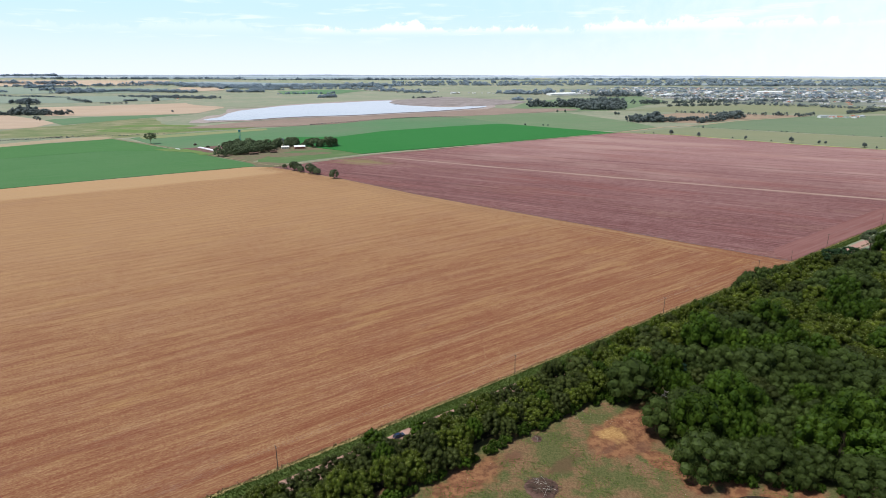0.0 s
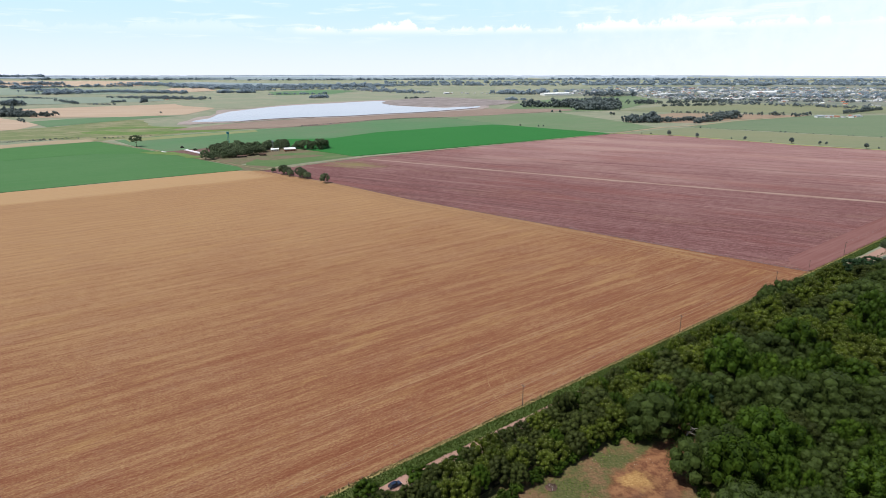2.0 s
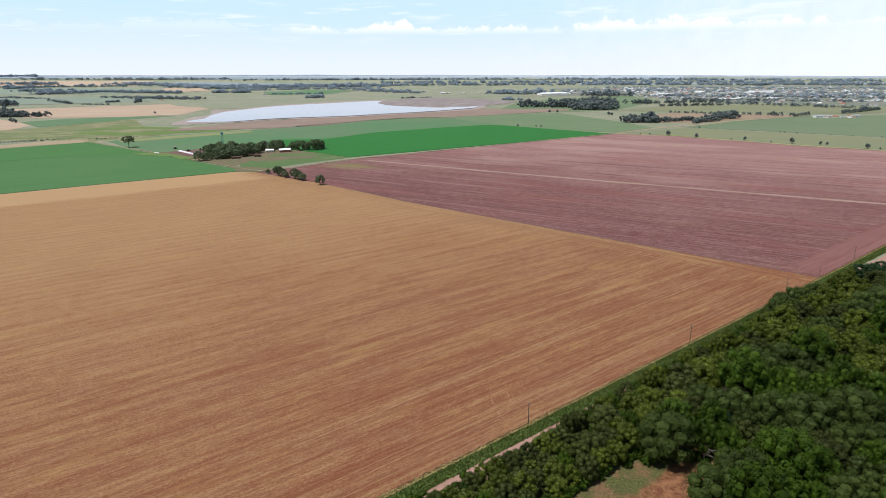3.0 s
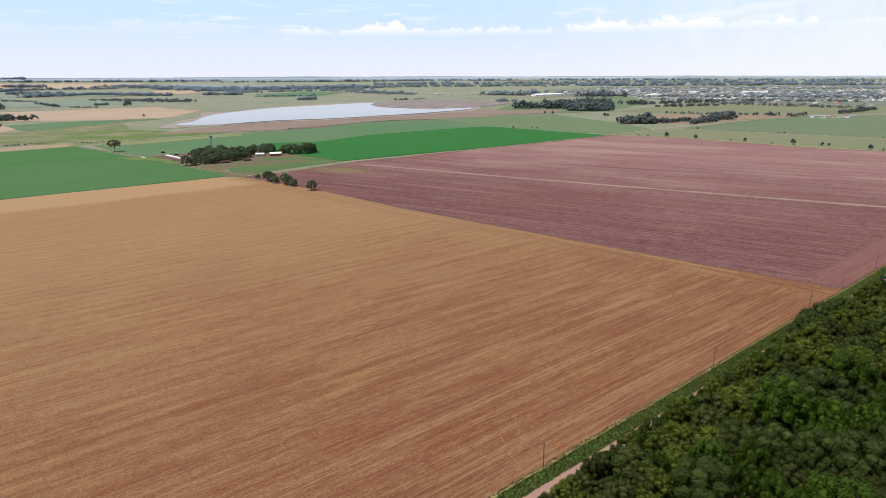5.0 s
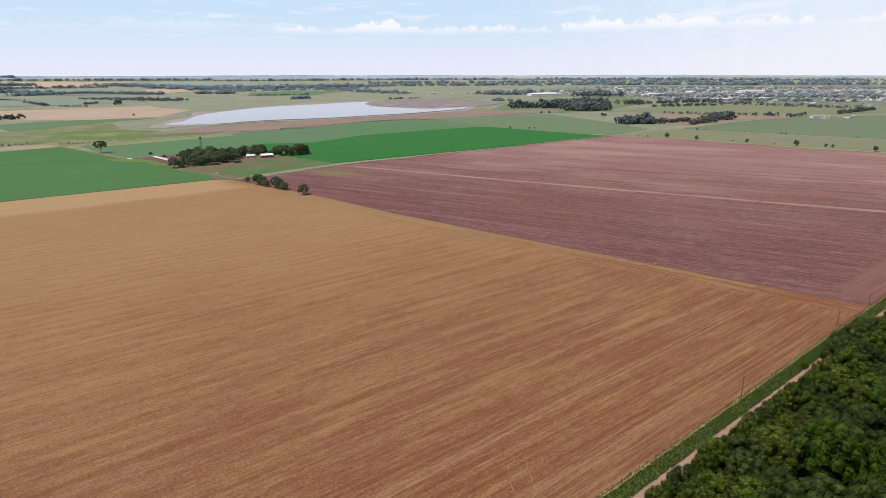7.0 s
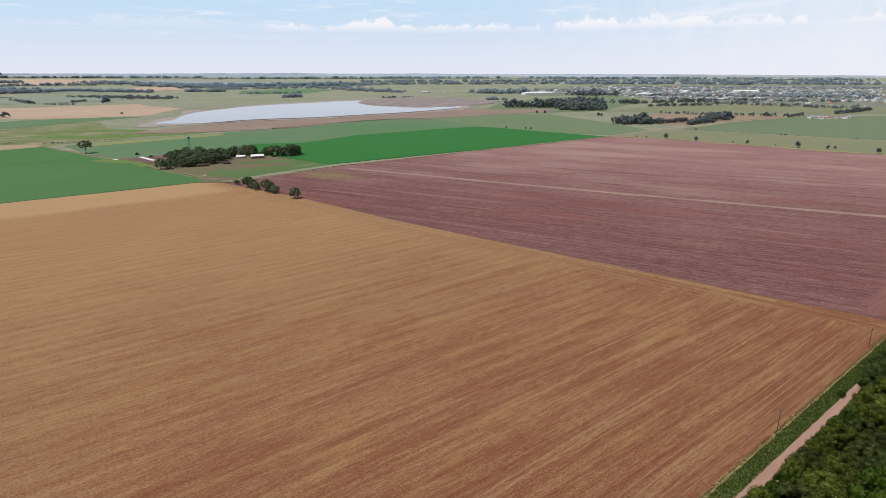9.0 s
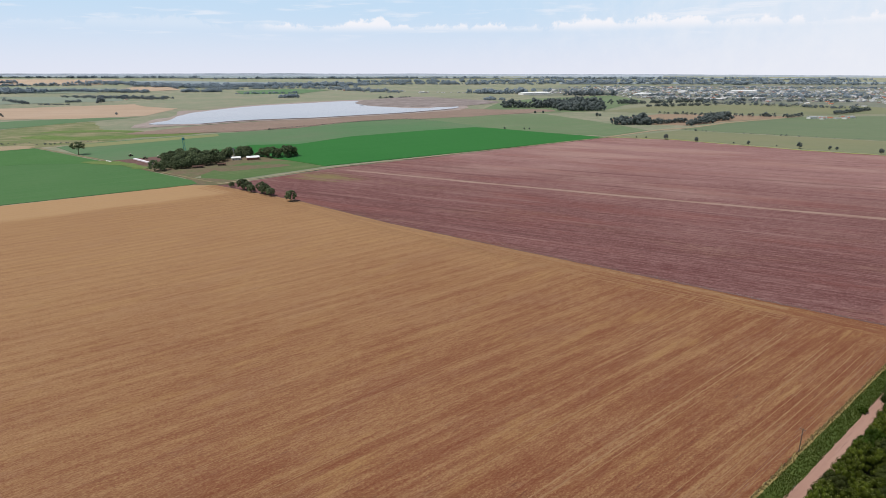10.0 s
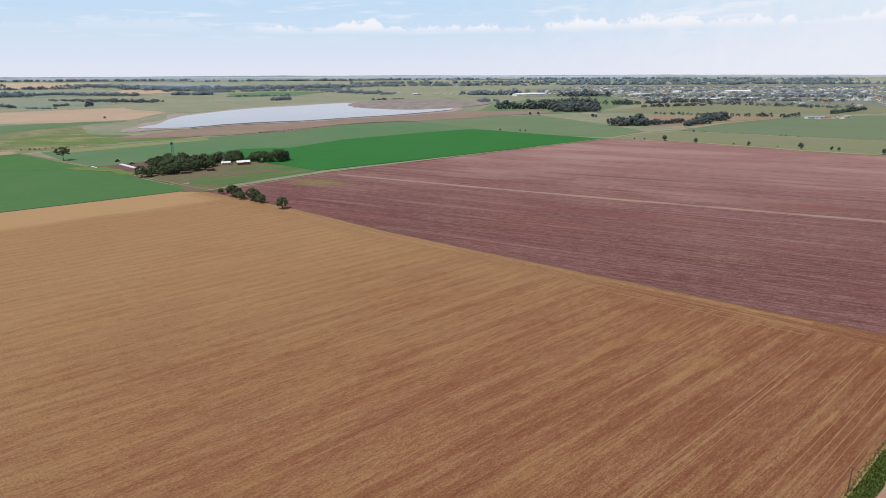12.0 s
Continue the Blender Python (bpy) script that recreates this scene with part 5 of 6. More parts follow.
def farm_trees():
    rng = random.Random(12)
    spots, gums = [], []
    belt = [(-320, 884), (-300, 888), (-262, 926), (-252, 958), (-252, 985), (-226, 996), (-205, 992), (-205, 1006), (-240, 1022), (-300, 1014), (-334, 1010), (-334, 960), (-322, 920)]
    x = -340.0
    while x < -195:
        y = 878.0
        while y < 1030:
            p = (x + rng.uniform(-3, 3), y + rng.uniform(-3, 3))
            y += 9.0
            if inside(p, belt):
                if rng.random() < 0.12:
                    continue
                spots.append((*p, rng.choice((0.5, 0.7, 0.9, 1.0, 1.3)) * rng.uniform(0.9, 1.1), rng.uniform(0, 6), rng.randrange(3)))
        x += 8.0
    for x, y in ((-196, 985), (-190, 992), (-184, 984), (-178, 990), (-172, 984), (-166, 992), (-162, 1000), (-186, 1000), (-176, 1002), (-168, 1008), (-200, 996), (-208, 1002)):
        wide = rng.uniform(0.8, 1.3)
        gums.append((x + rng.uniform(-2, 2), y + rng.uniform(-2, 2), (wide, rng.uniform(0.75, 1.15)), rng.uniform(0, 6), rng.randrange(2)))
        spots.append((x + rng.uniform(-5, 5), y + rng.uniform(-4, 2), rng.uniform(0.35, 0.7), rng.uniform(0, 6), rng.randrange(3)))
    # the row of trees on the track, and the tree by the crossing
    for x, y, k in ((-191, 764, 0.42), (-175, 748, 0.85), (-168, 741, 0.72), (-163, 732, 0.6), (-150, 725, 0.86), (-145, 718, 0.75), (-139, 711, 0.62), (-114, 683, 0.78)):
        spots.append((x, y, k * 1.25, x, int(-x) % 3))
    put_copies(FARM_TREE, spots, "shelter trees round the farm")
    put_copies(FARM_GUM, gums, "gum trees beside the farm house")


farm_trees()
CROSS = tree("umbrella_tree", "lone dark tree with a flat spreading crown", 99, 19.0, 20.0, 7.0, 22, 1.8, 3.0, 12, 0.8, 0.45, L_FARM, squash=0.6, trunk=0.45)
CROSS.matrix_basis = Matrix.Translation(at(-500, 1066))


def silo_bag(a, b, fat=1.5):
    """A long white grain bag lying on the ground."""
    top = tagged(empty("silo_bag"), "long white plastic grain silo bag on dark soil", "silo bag")
    bm = bmesh.new()
    n, pts = 24, []
    for i in range(n + 1):
        t = i / n
        r = fat * min(1.0, 0.15 + 6 * min(t, 1 - t))
        pts.append((Vector(at(*a)).lerp(at(*b), t) + Vector((0, 0, 0.9 * r)), r * (1 + 0.03 * math.sin(i * 1.7))))
    tube(bm, [p for p, r in pts], [r for p, r in pts], 14)
    part("bag", bm, M_BAG, top, smooth=True)


silo_bag((-395, 1005), (-342, 945))
# A small white sheet, built with the bag's shape and label.
silo_bag((-426, 990), (-412, 978), 0.7)


def tractor(name, label, place, turn, length, mat):
    """A boxy farm machine on four wheels: body, cab, bonnet."""
    top = tagged(empty(name, place, turn), label, "machine")
    bm = bmesh.new()
    box(bm, -length / 2, -1.2, 0.9, length * 0.1, 1.2, 2.6, 0.12)
    part("body", bm, mat, top)
    bm = bmesh.new()
    box(bm, length * 0.1, -0.7, 0.9, length / 2, 0.7, 1.9, 0.12)
    part("bonnet", bm, mat, top)
    bm = bmesh.new()
    box(bm, -length * 0.15, -0.95, 2.6, length * 0.12, 0.95, 3.8, 0.1)
    cab = part("cab", bm, M_GLASS, top)
    bm = bmesh.new()
    box(bm, -length * 0.18, -1.05, 3.8, length * 0.15, 1.05, 3.95, 0.05)
    part("cab_roof", bm, M_CREAM, cab)
    for x, r in ((-length * 0.3, 0.95), (length * 0.32, 0.6)):
        for y in (-1.3, 1.3):
            bm = bmesh.new()
            bmesh.ops.create_cone(bm, cap_ends=True, segments=18, radius1=r, radius2=r, depth=0.5, matrix=Matrix.Translation((x, y, r)) @ Matrix.Rotation(math.pi / 2, 4, "X"))
            part("wheel", bm, M_RUBBER, top)


tractor("tractor", "dark green tractor standing in the farm yard", at(-376, 1003, 0.2), 0.4, 6.5, M_MACHINE)
tractor("harvester", "dark grain harvester parked in the yard", at(-360, 1010, 0.2), 2.0, 8.5, M_MACHINE)
tractor("tractor", "cream and dark tractor beside the trees", at(-350, 1004, 0.2), 2.6, 6.0, M_CREAM)
tractor("tractor", "dark tractor at the end of the tilled plot", at(-410, 1036, 0.2), 1.0, 6.0, M_POST)


def gable_house(name, label, w, d, h, rise, wall_mat, roof_mat, windows=2, chimney=False):
    """Walls, gable roof with overhang, doors and windows as parts."""
    top = tagged(empty(name), label, "house")
    bm = bmesh.new()
    v = [bm.verts.new(p) for p in ((-w / 2, -d / 2, 0), (w / 2, -d / 2, 0), (w / 2, d / 2, 0), (-w / 2, d / 2, 0), (-w / 2, -d / 2, h), (w / 2, -d / 2, h), (w / 2, d / 2, h), (-w / 2, d / 2, h), (-w / 2, 0, h + rise), (w / 2, 0, h + rise))]
    for q in ((0, 1, 5, 4), (1, 2, 6, 9, 5), (2, 3, 7, 6), (3, 0, 4, 8, 7), (3, 2, 1, 0)):
        bm.faces.new([v[i] for i in q])
    wall = part("wall", bm, wall_mat, top)
    bm = bmesh.new()
    e, t = 0.5, 0.16
    drop = rise * e / (d / 2)
    for side in (-1, 1):
        q = [(-w / 2 - e, side * (d / 2 + e), h - drop + 0.03), (w / 2 + e, side * (d / 2 + e), h - drop + 0.03), (w / 2 + e, 0, h + rise + 0.03), (-w / 2 - e, 0, h + rise + 0.03)]
        lo = [bm.verts.new(p) for p in q]
        hi = [bm.verts.new((p[0], p[1], p[2] + t)) for p in q]
        bm.faces.new(hi)
        bm.faces.new(lo[::-1])
        for k in range(4):
            bm.faces.new((lo[k], lo[(k + 1) % 4], hi[(k + 1) % 4], hi[k]))
    bmesh.ops.recalc_face_normals(bm, faces=bm.faces[:])
    roof = part("roof", bm, roof_mat, top)
    for side in (-1, 1):
        for i in range(windows):
            x = (i + 0.5) / windows * w - w / 2
            bm = bmesh.new()
            if i == 0 and side == -1:
                box(bm, x - 0.5, side * d / 2 - 0.05, 0.05, x + 0.5, side * d / 2 + 0.05, 2.1)
                part("door", bm, M_POST, top)
            else:
                box(bm, x - 0.6, side * d / 2 - 0.05, 1.0, x + 0.6, side * d / 2 + 0.05, 2.1)
                part("window", bm, M_GLASS, top)
    if chimney:
        bm = bmesh.new()
        box(bm, w * 0.2, d * 0.1, h, w * 0.2 + 0.6, d * 0.1 + 0.6, h + rise + 0.8, 0.03)
        part("chimney", bm, M_BRICKWALL, roof)
    return top


def place_thing(ob, x, y, turn=0.0, size=1.0):
    ob.matrix_basis = Matrix.Translation(at(x, y)) @ Matrix.Rotation(turn, 4, "Z") @ Matrix.Scale(size * reach(x, y), 4)
    return ob


place_thing(gable_house("farm_house", "farm house with white sheet roof and red brick walls", 17, 9, 3.6, 2.0, M_BRICKWALL, M_WHITE, 4, True), -216, 974, 0.35)
place_thing(gable_house("farm_shed", "white roofed shed between the trees", 12, 8, 3.2, 1.4, M_CREAM, M_WHITE, 3), -240, 976, 0.3)
place_thing(gable_house("farm_shed", "low dark shed at the edge of the yard", 13, 6, 2.4, 0.8, M_POST, M_BRUSH, 3), -272, 908, 0.3)
place_thing(gable_house("farm_shed", "low brown shed among the trees", 10, 6, 2.4, 0.8, M_POST, M_BRUSH, 2), -246, 925, 0.25)


def water_tower(x, y):
    top = tagged(empty("water_tower", at(x, y)), "tall teal steel lattice tower with a small tank", "tower")
    for i in range(4):
        a = math.pi / 4 + i * math.pi / 2
        bm = bmesh.new()
        tube(bm, [(math.cos(a) * 1.9, math.sin(a) * 1.9, 0), (math.cos(a) * 1.5, math.sin(a) * 1.5, 20)], [0.16, 0.14], 6)
        part("leg", bm, M_TEAL, top)
    for k in range(5):
        z, r0 = 4.0 * k, 1.9 - 0.08 * k
        for i in range(4):
            a, b = math.pi / 4 + i * math.pi / 2, math.pi / 4 + (i + 1) * math.pi / 2
            bm = bmesh.new()
            tube(bm, [(math.cos(a) * r0, math.sin(a) * r0, z), (math.cos(b) * (r0 - 0.08), math.sin(b) * (r0 - 0.08), z + 4)], [0.07, 0.07], 5)
            part("brace", bm, M_TEAL, top)
    bm = bmesh.new()
    tube(bm, [(0, 0, 20), (0, 0, 20.3), (0, 0, 23.0), (0, 0, 23.6)], [1.9, 2.1, 2.1, 0.4], 14)
    part("tank", bm, M_TEAL, top)


water_tower(-341, 1066)


def wind_pump(x, y):
    top = tagged(empty("wind_pump", at(x, y)), "grey farm wind pump on a lattice tower", "wind pump")
    for i in range(4):
        a = math.pi / 4 + i * math.pi / 2
        bm = bmesh.new()
        tube(bm, [(math.cos(a) * 1.5, math.sin(a) * 1.5, 0), (math.cos(a) * 0.25, math.sin(a) * 0.25, 14)], [0.08, 0.06], 5)
        part("leg", bm, M_STEEL, top)
    for i in range(14):
        a = i * 2 * math.pi / 14
        bm = bmesh.new()
        c, s = math.cos(a), math.sin(a)
        q = [bm.verts.new((0.4 * c - w * s, -0.7 + d, 14.3 + 0.4 * s + w * c)) for w, d in ((-0.1, 0), (0.1, 0.08))]
        q += [bm.verts.new((1.9 * c - w * s, -0.7 + d, 14.3 + 1.9 * s + w * c)) for w, d in ((0.32, 0.2), (-0.32, 0))]
        f = bm.faces.new(q)
        bmesh.ops.solidify(bm, geom=[f], thickness=0.03)
        part("vane", bm, M_STEEL, top)
    bm = bmesh.new()
    tube(bm, [(0, -0.8, 14.3), (0, 1.0, 14.3), (0, 2.6, 14.3)], [0.12, 0.08, 0.05], 6)
    box(bm, -0.03, 1.8, 13.8, 0.03, 3.2, 14.9)
    part("tail", bm, M_STEEL, top)


wind_pump(-245, 986)

# ---- far trees, as woods and copses ----
def tree_mass(name, label, rows, material, seed, trunks=True, leaf=1.6):
    """Many far trees as one mass: rows are plan lines (a, b, count, height, spread)."""
    rng = np.random.default_rng(seed)
    vs, fs, base = [], [], 0
    for a, b, count, height, spread in rows:
        for i in range(count):
            t = (i + rng.uniform(0, 1)) / count
            X, Y = (a[k] + (b[k] - a[k]) * t + rng.normal(scale=spread / 2) for k in (0, 1))
            k = reach(X, Y)
            h = height * rng.uniform(0.65, 1.2) * (0.9 + 0.45 * noise.noise((X / 60, Y / 60, 1.0)))
            w = max(h, height * 0.6) * (rng.uniform(1.2, 2.3) if material is L_GUM_HAZED else rng.uniform(0.9, 1.7))
            n = 6 if height > 5 else 4
            cs, rs = [], []
            for j in range(n):
                g, an = (j + 0.5) / n, j * 2.4 + rng.uniform(0, 1)
                fl = math.sqrt(max(0.05, 1 - (1 - 1.2 * g) ** 2))
                cs.append(np.array((math.cos(an) * fl * w * 0.34, math.sin(an) * fl * w * 0.34, h * (0.84 - 0.64 * g))))
                rs.append(w * rng.uniform(0.13, 0.24))
            v, f = leaf_sprays(rng, cs, rs, 9 / (w * 0.19) ** 2, w * 0.07 * leaf / 1.6, 0.7, low=-0.2, ragged=0.14, fuzz=0.25)
            cv, cf = clump_cores(cs, rs, 0.86)
            tv = np.array([(c * 0.03 * h, s * 0.03 * h, z * h * 0.5) for z in (0, 1) for c, s in ((1, 0), (0, 1), (-1, 0), (0, -1))])
            q = at(X, Y)
            place = np.array(q[:])
            turn = rng.uniform(0, 6.28)
            R = np.array([[math.cos(turn), -math.sin(turn), 0], [math.sin(turn), math.cos(turn), 0], [0, 0, 1]])
            allv = np.concatenate([v, cv, tv]) @ R.T * k + place
            faces = f.tolist() + (cf + len(v)).tolist() + [[len(v) + len(cv) + z for z in (m, (m + 1) % 4, 4 + (m + 1) % 4, 4 + m)] for m in range(4)]
            vs.append(allv)
            fs += [[p + base for p in face] for face in faces]
            base += len(allv)
    return tagged(raw_part(name, np.concatenate(vs).tolist(), fs, material), label, "trees", kind="stuff")


FAR_TREES = (
    ("copse", "dark eucalyptus copse among tan fields", L_COPSE_HAZED, [((-1390, 1946), (-1150, 1904), 60, 19, 24), ((-1340, 1960), (-1240, 1935), 12, 26, 16), ((-1138, 1742), (-1062, 1652), 3, 10, 2)]),
    ("copse", "dark copse on the far pasture", L_BELT_HAZED, [((-1842, 2726), (-1688, 2602), 26, 25, 30), ((-1802, 3038), (-1506, 2702), 22, 17, 16)]),
    ("tree_row", "low row of trees and bushes", L_BELT_HAZED, [((-1422, 2638), (-1300, 2612), 22, 8, 10), ((-1430, 2840), (-1396, 2900), 30, 11, 26), ((-1244, 2746), (-1240, 2746), 3, 24, 5), ((-850, 1988), (-846, 1986), 2, 9, 2)]),
    ("tree_row", "long tree row across the fields", L_BELT_HAZED, [((-1750, 3434), (-1088, 2992), 90, 14, 40), ((-2552, 3640), (-1980, 3344), 60, 10, 20), ((-1480, 3300), (-1060, 3050), 40, 17, 30)]),
    ("far_wood", "far wood of dark trees", L_GUM_HAZED, [((-2484, 4078), (-2312, 4242), 60, 24, 80), ((-2250, 4428), (-1544, 4010), 110, 19, 70), ((-3452, 5286), (-3476, 5636), 40, 26, 70), ((-3000, 4700), (-2500, 4500), 40, 24, 60), ((-3800, 4900), (-3000, 4300), 60, 20, 30), ((-5200, 6900), (-3900, 6700), 60, 34, 60), ((-4000, 5700), (-2800, 5900), 60, 26, 40)]),
    ("far_wood", "long belt of eucalyptus woods tinted blue for haze", L_GUM_HAZED, [((-3322, 6940), (-1300, 4998), 220, 27, 190), ((-1350, 5194), (-302, 5344), 200, 27, 240), ((-2200, 5600), (-1300, 4800), 120, 24, 150), ((-1300, 4500), (-300, 4600), 90, 18, 120)]),
    ("far_wood", "woods on the horizon tinted blue for haze", L_GUM_HAZED, [((-8498, 12216), (-8318, 13546), 60, 50, 260), ((-400, 5474), (1622, 5008), 160, 24, 220), ((1400, 5008), (3174, 4030), 170, 25, 200), ((-344, 6474), (1622, 6108), 130, 28, 260), ((1622, 6108), (3874, 5030), 150, 28, 240), ((-6000, 9500), (-3000, 9800), 120, 30, 200), ((-2500, 9000), (1500, 9500), 180, 30, 300), ((2000, 9500), (5500, 7000), 180, 30, 300)]),
    ("copse", "trees and bushes round far houses", L_GUM_HAZED, [((-438, 4240), (-4, 3450), 70, 18, 100), ((-554, 2990), (-470, 3034), 16, 15, 12), ((-1358, 4060), (-1112, 3984), 50, 20, 50), ((-900, 3560), (-560, 3560), 24, 12, 12)]),
    ("copse", "line of tall eucalyptus trees with gaps", L_COPSE_HAZED, [((344, 2048), (504, 1986), 26, 27, 12), ((440, 2060), (560, 1980), 26, 28, 18)]),
    ("copse", "dense dark copse on green pasture", L_COPSE_HAZED, [((476, 1880), (590, 1834), 44, 20, 22), ((500, 1960), (606, 1900), 40, 26, 30), ((560, 2080), (650, 2040), 24, 30, 30)]),
    ("copse", "dense dark copse with a tall middle", L_COPSE_HAZED, [((468, 1404), (550, 1392), 32, 17, 9), ((520, 1414), (540, 1410), 7, 24, 7)]),
    ("tree_row", "row of round trees along a farm lane", L_COPSE_HAZED, [((554, 1392), (644, 1426), 20, 13, 4), ((614, 1352), (690, 1410), 16, 14, 9), ((690, 1430), (784, 1500), 24, 17, 16), ((720, 1490), (800, 1530), 14, 13, 10)]),
    ("tree_row", "far row of trees on the meadow", L_GUM_HAZED, [((392, 3248), (552, 3120), 40, 24, 26), ((344, 2544), (424, 2526), 16, 14, 12), ((600, 3150), (640, 3130), 6, 26, 10)]),
    ("tree_row", "scattered trees along a pasture", L_COPSE_HAZED, [((700, 1690), (812, 1560), 16, 10, 12), ((780, 1966), (1016, 1986), 30, 12, 12), ((736, 2112), (1118, 2188), 50, 16, 22), ((926, 1494), (988, 1524), 6, 11, 6), ((1108, 1568), (1292, 1674), 40, 13, 8), ((840, 1560), (930, 1530), 8, 10, 3)]),
    ("town_trees", "dark street and garden trees of the town", L_BELT_HAZED, [((1048, 2080), (1310, 1728), 60, 12, 34), ((1000, 2380), (1500, 2050), 110, 11, 60), ((1030, 2700), (1800, 2250), 120, 10, 90), ((780, 2790), (960, 2750), 26, 26, 26)]),
    ("town_trees", "hazy trees deep in the town", L_GUM_HAZED, [((1256, 3438), (2064, 2694), 240, 9, 190), ((1300, 4100), (2700, 3100), 260, 10, 220), ((700, 3500), (1300, 3400), 120, 11, 120), ((1500, 2700), (1900, 2400), 120, 9, 120), ((1080, 2780), (2000, 2160), 200, 9, 130)]),
    ("shore_scrub", "low scrub along the field edge", L_COPSE_HAZED, [((-290, 1420), (-129, 1572), 60, 2.6, 4), ((-129, 1572), (13, 1645), 60, 2.6, 4), ((13, 1645), (90, 1580), 20, 2.4, 4), ((-824, 1150), (-678, 1238), 130, 2.2, 22), ((-82, 2810), (50, 2838), 20, 9, 12), ((-640, 1210), (-560, 1260), 26, 3.0, 10)]),
    ("bank_scrub", "low grey scrub on the mud bank", L_COPSE_HAZED, [((-120, 2320), (60, 2820), 60, 2.6, 60), ((60, 2160), (330, 2400), 60, 2.6, 60), ((-130, 2290), (70, 2138), 50, 3.0, 8), ((78, 2136), (262, 2208), 50, 2.6, 8), ((-150, 2500), (-60, 2740), 30, 3.5, 8), ((80, 2880), (360, 2420), 40, 3.0, 12)]),
    ("hedge_dots", "dotted line of small bushes across the pasture", L_COPSE_HAZED, [((552, 1260), (690, 1122), 16, 3.6, 1), ((690, 1122), (798, 1022), 6, 3.4, 1)]),
)
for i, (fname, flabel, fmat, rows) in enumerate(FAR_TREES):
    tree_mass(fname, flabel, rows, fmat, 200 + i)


def far_ridge(d, a0, a1, low, high, seed):
    """A long low rise of wooded land on the horizon."""
    verts, faces, n = [], [], 260
    for i in range(n + 1):
        a = radians(a0 + (a1 - a0) * i / n)
        x, y = HUB[0] + d * math.cos(a), HUB[1] + d * math.sin(a)
        k = reach(x, y)
        f = 0.5 + 0.5 * noise.noise((i * 0.045, seed, 0)) + 0.22 * noise.noise((i * 0.31, seed, 4)) + 0.15 * noise.noise((i * 0.9, seed, 9))
        h = (low + (high - low) * max(0.0, f)) * k
        verts += [at(x, y, -2), at(x * 1.06, y * 1.06, h * 0.6), at(x * 1.12, y * 1.12, h), at(x * 1.18, y * 1.18, -2)]
    for i in range(n):
        for j in range(3):
            p = i * 4 + j
            faces.append((p, p + 4, p + 5, p + 1))
    tagged(raw_part("far_hills", verts, [q[::-1] for q in faces], M_RISE), "low wooded rise on the horizon, tinted blue-grey for haze", "hills", kind="structure")


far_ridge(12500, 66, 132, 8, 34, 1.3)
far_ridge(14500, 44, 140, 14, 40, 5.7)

FIELD_TREE = tree("field_tree", "small round tree on the field edge", 301, 7.5, 6.5, 1.2, 14, 1.0, 1.7, 18, 0.55, 0.5, L_COPSE_HAZED)
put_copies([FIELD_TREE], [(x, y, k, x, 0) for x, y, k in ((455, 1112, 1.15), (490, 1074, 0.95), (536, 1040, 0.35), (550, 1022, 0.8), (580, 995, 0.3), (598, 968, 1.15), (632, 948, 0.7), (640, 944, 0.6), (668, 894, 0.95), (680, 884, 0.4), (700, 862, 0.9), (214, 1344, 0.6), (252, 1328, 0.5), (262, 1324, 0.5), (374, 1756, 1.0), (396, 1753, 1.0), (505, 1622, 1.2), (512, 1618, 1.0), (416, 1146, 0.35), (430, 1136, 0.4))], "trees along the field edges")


# ---- far buildings ----
def town():
    rng = random.Random(21)
    kinds = [gable_house("house", "white town house with grey roof", 13, 10, 3.4, 1.6, M_WHITE, M_GREYROOF, 3),
             gable_house("house", "cream town house with tiled roof", 12, 9, 3.2, 2.0, M_CREAM, M_TILE, 2, True),
             gable_house("house", "white town house with zinc roof", 18, 12, 4.2, 1.2, M_WHITE, M_ZINC, 3),
             gable_house("house", "pale two-storey town house", 12, 10, 6.4, 1.2, M_CREAM, M_WHITE, 3)]
    spots = []
    outline = [(1010, 2440), (1240, 2060), (1480, 1700), (2900, 3000), (2300, 3900), (1150, 3900), (900, 3100), (1000, 2870)]
    while len(spots) < 290:
        p = (rng.uniform(850, 2900), rng.uniform(1700, 3950))
        if inside(p, outline) and rng.random() < 1.25 - math.hypot(*p) / 4600:
            spots.append((*p, rng.uniform(0.75, 1.15), rng.choice((0.6, 2.17)) + rng.uniform(-0.1, 0.1), rng.randrange(4)))
    for i in range(14):
        spots.append((970 + 105 * rng.random(), 1470 - 35 * rng.random(), rng.uniform(0.7, 1.1), rng.uniform(0, 3), rng.randrange(3)))
    for i in range(12):
        spots.append((-400 + rng.uniform(0, 420), 3900 + rng.uniform(-300, 300), rng.uniform(0.9, 1.3), rng.uniform(0, 3), rng.randrange(4)))
    for x, y in ((-1200, 4080), (-1130, 4010), (-520, 3000), (-500, 3010), (740, 1482), (560, 1890), (-1250, 3010)):
        spots.append((x, y, 1.0, rng.uniform(0, 3), rng.randrange(3)))
    put_copies(kinds, spots, "houses of the town")
    place_thing(gable_house("warehouse", "long low white warehouse on the meadow", 140, 60, 8, 4, M_WHITE, M_WHITE, 12), 660, 3010, 0.2)
    place_thing(gable_house("warehouse", "pale grey warehouse row", 120, 30, 6, 3, M_CREAM, M_ZINC, 10), 860, 2960, 0.15)
    place_thing(gable_house("warehouse", "low white warehouse at the town edge", 90, 30, 6, 2, M_WHITE, M_WHITE, 8), 1120, 2800, 0.1)
    place_thing(gable_house("warehouse", "wide white shed deep in the town", 110, 40, 8, 3, M_WHITE, M_WHITE, 8), 1650, 2900, -0.3)


